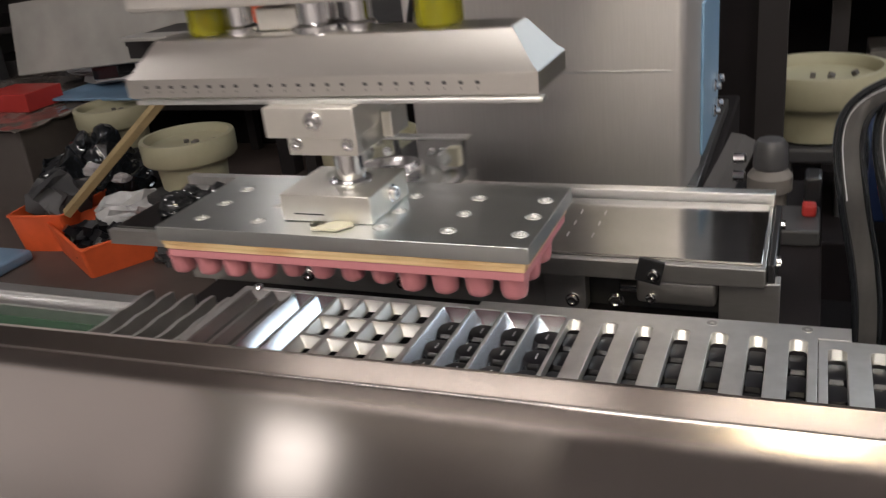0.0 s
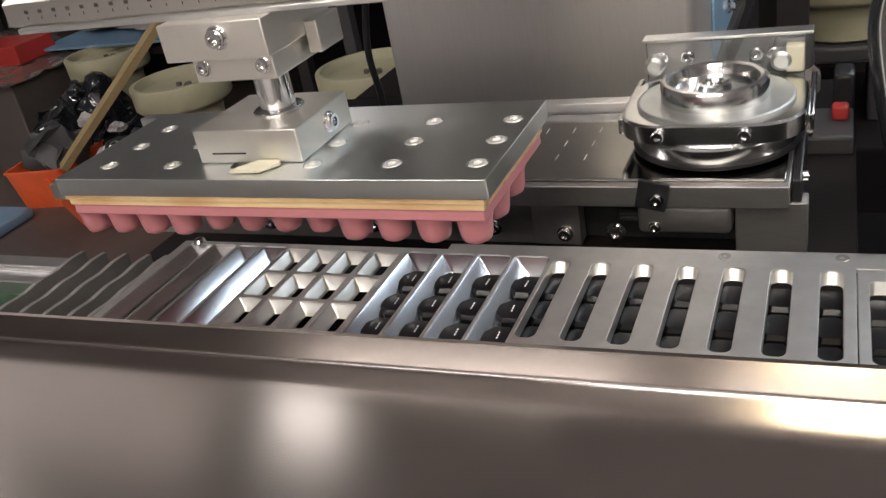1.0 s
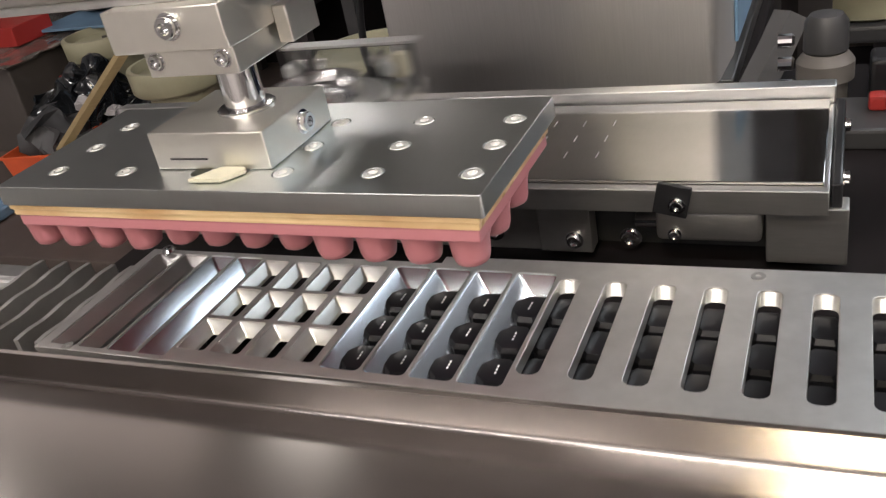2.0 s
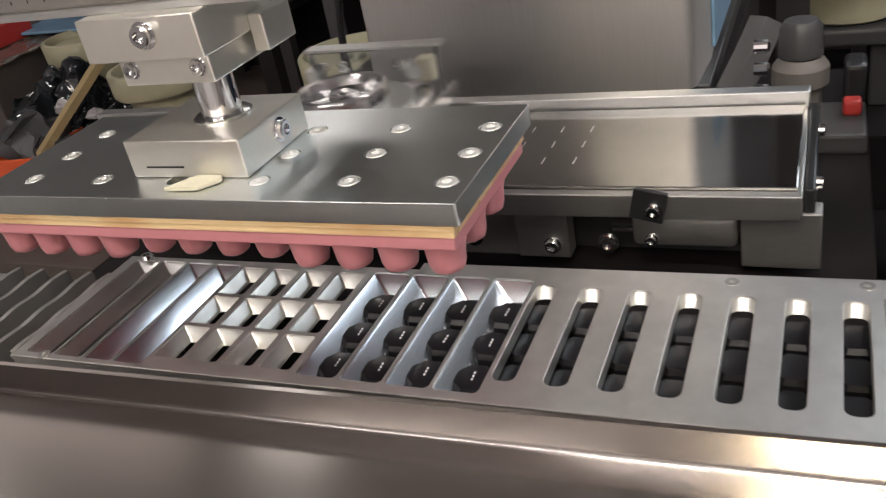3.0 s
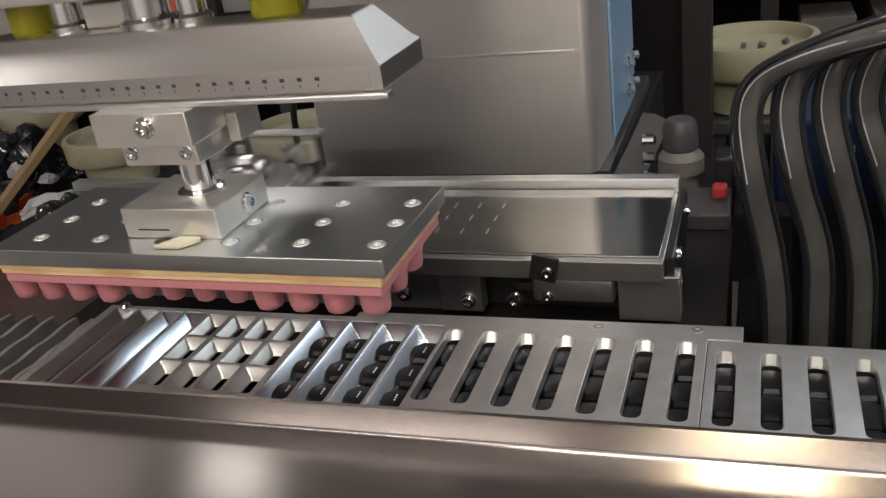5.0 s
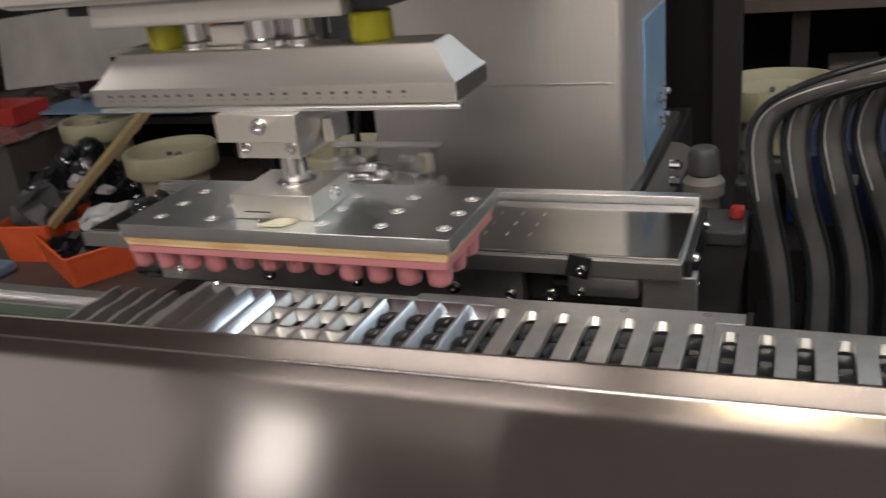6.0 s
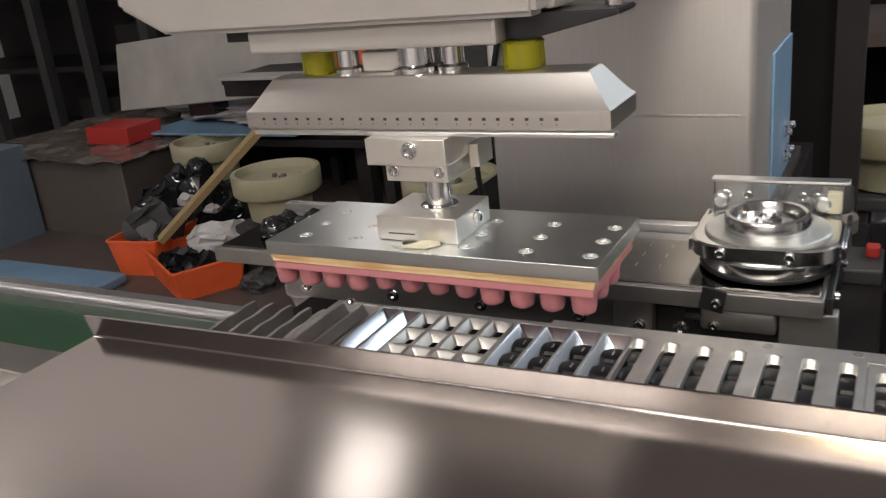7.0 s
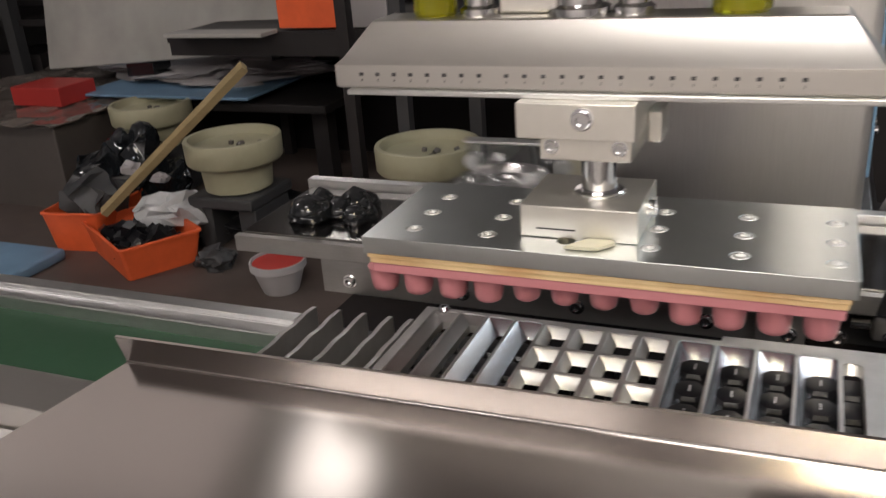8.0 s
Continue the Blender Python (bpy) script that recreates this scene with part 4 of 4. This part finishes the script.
open_bin("orange_bin", -2.11, 1.40, 0.20, 0.24, 0.12, 8, M_ORANGE, "orange plastic bin on the bench", False)
open_bin("orange_bin", -1.86, 1.31, 0.35, 0.23, 0.095, -31, M_ORANGE, "open orange bin heaped with small black parts", True)
crumpled("plastic_bag", -1.81, 1.39, BENCH_Z + 0.078, 0.10, 0.055, 0.055, M_FILM, "crumpled white plastic bag lying in the orange bin", "bag", 3.1, 3, 20)
crumpled("grey_cloth", -2.11, 1.42, BENCH_Z + 0.07, 0.10, 0.08, 0.08, M_GREYPLASTIC, "grey cloth heaped in an orange bin", "cloth", 8.3)
crumpled("black_bag", -2.12, 1.62, BENCH_Z, 0.15, 0.13, 0.16, M_INK, "shiny black plastic bag on the bench", "bag", 5.2, 5)
crumpled("paper_scrap", -2.02, 1.49, BENCH_Z + 0.185, 0.035, 0.02, 0.022, M_PAPER, "torn white paper label on a black bag", "paper", 2.7, 3)
crumpled("paper_scrap", -1.92, 1.50, BENCH_Z + 0.165, 0.03, 0.02, 0.015, M_PAPER, "torn white paper label on a black bag", "paper", 6.1, 3)
crumpled("scrap_metal", -1.60, 1.30, BENCH_Z, 0.06, 0.05, 0.03, M_GREYPLASTIC, "heap of grey metal scrap on the bench", "scrap", 11.4, 4)
solid("blue_cloth", boxed(-2.70, -2.09, 1.02, 1.24, BENCH_Z, BENCH_Z + 0.035, 0.012, 3), M_BLUESHEET, (-2.4, 1.1, BENCH_Z), "folded blue cloth on the bench", "cloth")
crumpled("dark_cables", -1.72, 1.62, BENCH_Z, 0.20, 0.16, 0.06, M_BLACK, "tangle of black cables beside the feeders", "cables", 21.0, 4)


def ink_pot():
    ob = thing("ink_pot", (-1.335, 1.21, BENCH_Z), "white paper cup of red ink on the bench", "cup")
    c = (-1.335, 1.21, 0)
    z = BENCH_Z
    part("cup", turned(bmesh.new(), [(0.046, z), (0.048, z + 0.004), (0.066, z + 0.062), (0.073, z + 0.066), (0.073, z + 0.086), (0.068, z + 0.086), (0.066, z + 0.075), (0.002, z + 0.075)], c, 28), M_PAPER, ob)
    part("ink", turned(bmesh.new(), [(0.0655, z + 0.0752), (0.0655, z + 0.080), (0.04, z + 0.083), (0.002, z + 0.082)], c, 28), M_RED, ob, "red ink")


ink_pot()


def blue_locker():
    ob = thing("blue_locker", (-3.1, 1.4, 0), "blue-grey painted steel locker beside the bench", "locker")
    part("body", boxed(-3.40, -2.90, 1.22, 1.585, 0.0, 0.66, 0.006), M_BLUEGREY, ob)
    door = part("door", boxed(-3.38, -2.92, 1.205, 1.2195, 0.04, 0.64, 0.004), M_BLUEGREY, ob)
    part("handle", boxed(-2.97, -2.955, 1.19, 1.2045, 0.36, 0.46, 0.003), M_DARKSTEEL, door, "dark steel handle")


def grey_cabinet():
    ob = thing("steel_cabinet", (-2.75, 1.85, 0), "grey steel cabinet with film wrap on top", "cabinet")
    part("body", boxed(-3.3, -2.42, 1.60, 2.5, 0.0, 0.59, 0.006), M_GREYBOX, ob)
    top = bmesh.new()
    bmesh.ops.create_grid(top, x_segments=40, y_segments=40, size=0.5)
    for v in top.verts:
        v.co = Vector((-2.86 + v.co.x * 0.94, 2.05 + v.co.y * 0.98, 0.602 + 0.012 * noise.noise(v.co * 9) + 0.008 * noise.noise(v.co * 25)))
    lo = bmesh.ops.extrude_face_region(top, geom=list(top.faces))
    for v in [g for g in lo["geom"] if isinstance(g, bmesh.types.BMVert)]:
        v.co.z -= 0.004
    bmesh.ops.recalc_face_normals(top, faces=top.faces)
    part("film_wrap", top, M_WRAP, ob, "crinkled clear film", angle=60)


grey_cabinet()
blue_locker()


def side_table():
    ob = thing("side_table", (-2.2, 2.3, 0), "low table with papers and boxes behind the feeders", "table")
    part("top", boxed(-2.40, -1.60, 1.98, 2.7, 0.56, 0.59, 0.004), M_RACK, ob)
    for x in (-2.33, -1.67):
        part("leg", boxed(x - 0.03, x + 0.03, 2.05, 2.11, BENCH_Z, 0.56), M_RACK, ob)


side_table()
solid("blue_folder", boxed(-2.62, -1.86, 1.92, 2.32, 0.615, 0.625, 0.003), M_BLUESHEET, (-2.2, 2.1, 0.615), "pale blue plastic folder on the table", "folder")
crumpled("white_sheet", -2.25, 2.30, 0.622, 0.45, 0.22, 0.035, M_PAPER, "creased white paper sheets on the table", "papers", 15.0, 4)
solid("red_box", boxed(-2.80, -2.57, 1.80, 1.98, 0.604, 0.672, 0.004), M_RED, (-2.7, 1.9, 0.61), "small red plastic box on the cabinet", "box")
solid("purple_box", boxed(-2.50, -2.37, 2.08, 2.18, 0.655, 0.712, 0.004), M_INK, (-2.4, 2.1, 0.65), "small dark purple box on the papers", "box")

stick = tube(bmesh.new(), [(-1.975, 1.30, 0.43), (-1.41, 1.30, 0.86)], 0.016, 4, 0.6, 0)
solid("wooden_stick", stick, M_WOOD, (-1.7, 1.3, 0.43), "pale wooden batten leaning across the bench", "batten")


def shelf():
    ob = thing("shelf_rack", (-1.6, 2.0, 0), "dark steel shelf rack behind the machine", "shelf")
    part("shelf_board", prism(bmesh.new(), [(-2.05, 0.83), (-1.30, 0.845), (-0.50, 0.85), (-0.50, 0.875), (-1.30, 0.87), (-2.05, 0.855)], "y", 1.80, 2.4), M_RACK, ob)
    part("shelf_lip", boxed(-2.04, -1.0, 1.797, 1.80, 0.79, 0.86), M_RACK, ob)
    for x, y in ((-1.36, 1.74), (-1.20, 1.76), (-0.6, 1.8), (-2.0, 2.35), (-0.99, 1.80)):
        part("post", boxed(x - 0.018, x + 0.018, y - 0.018, y + 0.018, BENCH_Z, 1.9), M_GREYPLASTIC if x > -1.3 else M_RACK, ob)
    # Added panel: its near-black colour makes the darkness behind the feeders.
    part("back_panel", boxed(-2.6, 0.5, 2.42, 2.46, BENCH_Z, 1.0), M_VOID, ob, "added near-black panel behind the shelf")


shelf()
solid("red_carton", boxed(-1.62, -1.40, 1.80, 1.95, 0.873, 0.99, 0.004), M_ORANGE, (-1.5, 1.9, 0.873), "red-orange carton on the shelf", "carton")
solid("white_carton", boxed(-1.375, -1.25, 1.80, 1.92, 0.873, 0.99, 0.004), M_PAPER, (-1.3, 1.85, 0.873), "white carton with dark dots on the shelf", "carton")


def leaning_board():
    bm = bmesh.new()
    box(bm, -0.62, 0.62, -0.012, 0.012, -0.14, 0.14, 0.004)
    ob = new("leaning_board", finish("leaning_board", bm, M_BOARD, (0, 0, 0)))
    ob.matrix_basis = pose(-2.25, 2.10, 0.86, -14, -4, 0)
    tagged(ob, "worn grey board leaning against the shelf", "board")


leaning_board()
solid("low_board", boxed(-1.98, -1.62, 1.70, 1.79, 0.862, 0.874, 0.002), M_BOARD, (-1.8, 1.7, 0.862), "narrow pale board on the shelf edge", "board")


def right_rack():
    ob = thing("parts_rack", (0.2, 1.9, 0), "dark rack with a wooden top behind the machine", "rack")
    # Side and back are added near-black sheets in place of an unlit opening.
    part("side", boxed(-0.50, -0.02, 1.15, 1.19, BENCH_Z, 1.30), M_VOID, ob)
    part("post", boxed(-0.02, 0.03, 1.14, 1.19, BENCH_Z, 1.6), M_RACK, ob)
    part("post", boxed(0.11, 0.15, 1.75, 1.80, BENCH_Z, 1.7), M_RACK, ob)
    part("shelf_board", boxed(-0.2, 1.2, 1.70, 2.3, 0.905, 0.935), M_BENCH, ob, "brown shelf board")
    part("shelf_board", boxed(-0.2, 1.2, 1.70, 2.3, 0.60, 0.625), M_BENCH, ob, "brown shelf board")
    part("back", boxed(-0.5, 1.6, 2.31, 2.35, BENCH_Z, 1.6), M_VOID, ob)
    for x, z, w in ((0.2, 0.625, 0.12), (0.36, 0.625, 0.2), (0.62, 0.625, 0.16)):
        part("carton", boxed(x, x + w, 1.78, 1.95, z, z + 0.13, 0.004), M_BEIGE, ob)
    return ob


right_rack()


def storage_rack():
    ob = thing("storage_rack", (-3.3, 2.9, 0), "dark steel storage rack against the far side", "rack")
    part("back", boxed(-5.2, -2.75, 3.30, 3.34, 0.0, 1.7), M_RACK, ob)
    for x in (-4.6, -4.1, -3.75, -3.3, -2.9):
        part("post", boxed(x - 0.03, x + 0.03, 2.7, 2.76, 0.0, 1.7), M_GREYPLASTIC, ob)
    for z in (0.35, 0.75, 1.15):
        part("shelf_board", boxed(-5.2, -2.8, 2.74, 3.3, z, z + 0.03), M_RACK, ob)
    for x, z, w, h in ((-3.6, 0.78, 0.25, 0.2), (-3.2, 0.78, 0.2, 0.14), (-4.0, 0.38, 0.3, 0.22), (-3.2, 0.38, 0.3, 0.18)):
        part("carton", boxed(x, x + w, 2.8, 3.1, z, z + h, 0.004), M_RACK, ob)


storage_rack()


def motions():
    walk(CUP, [(t, pose(x, 0.192, 0.9456)) for t, x in CUP_X])


motions()
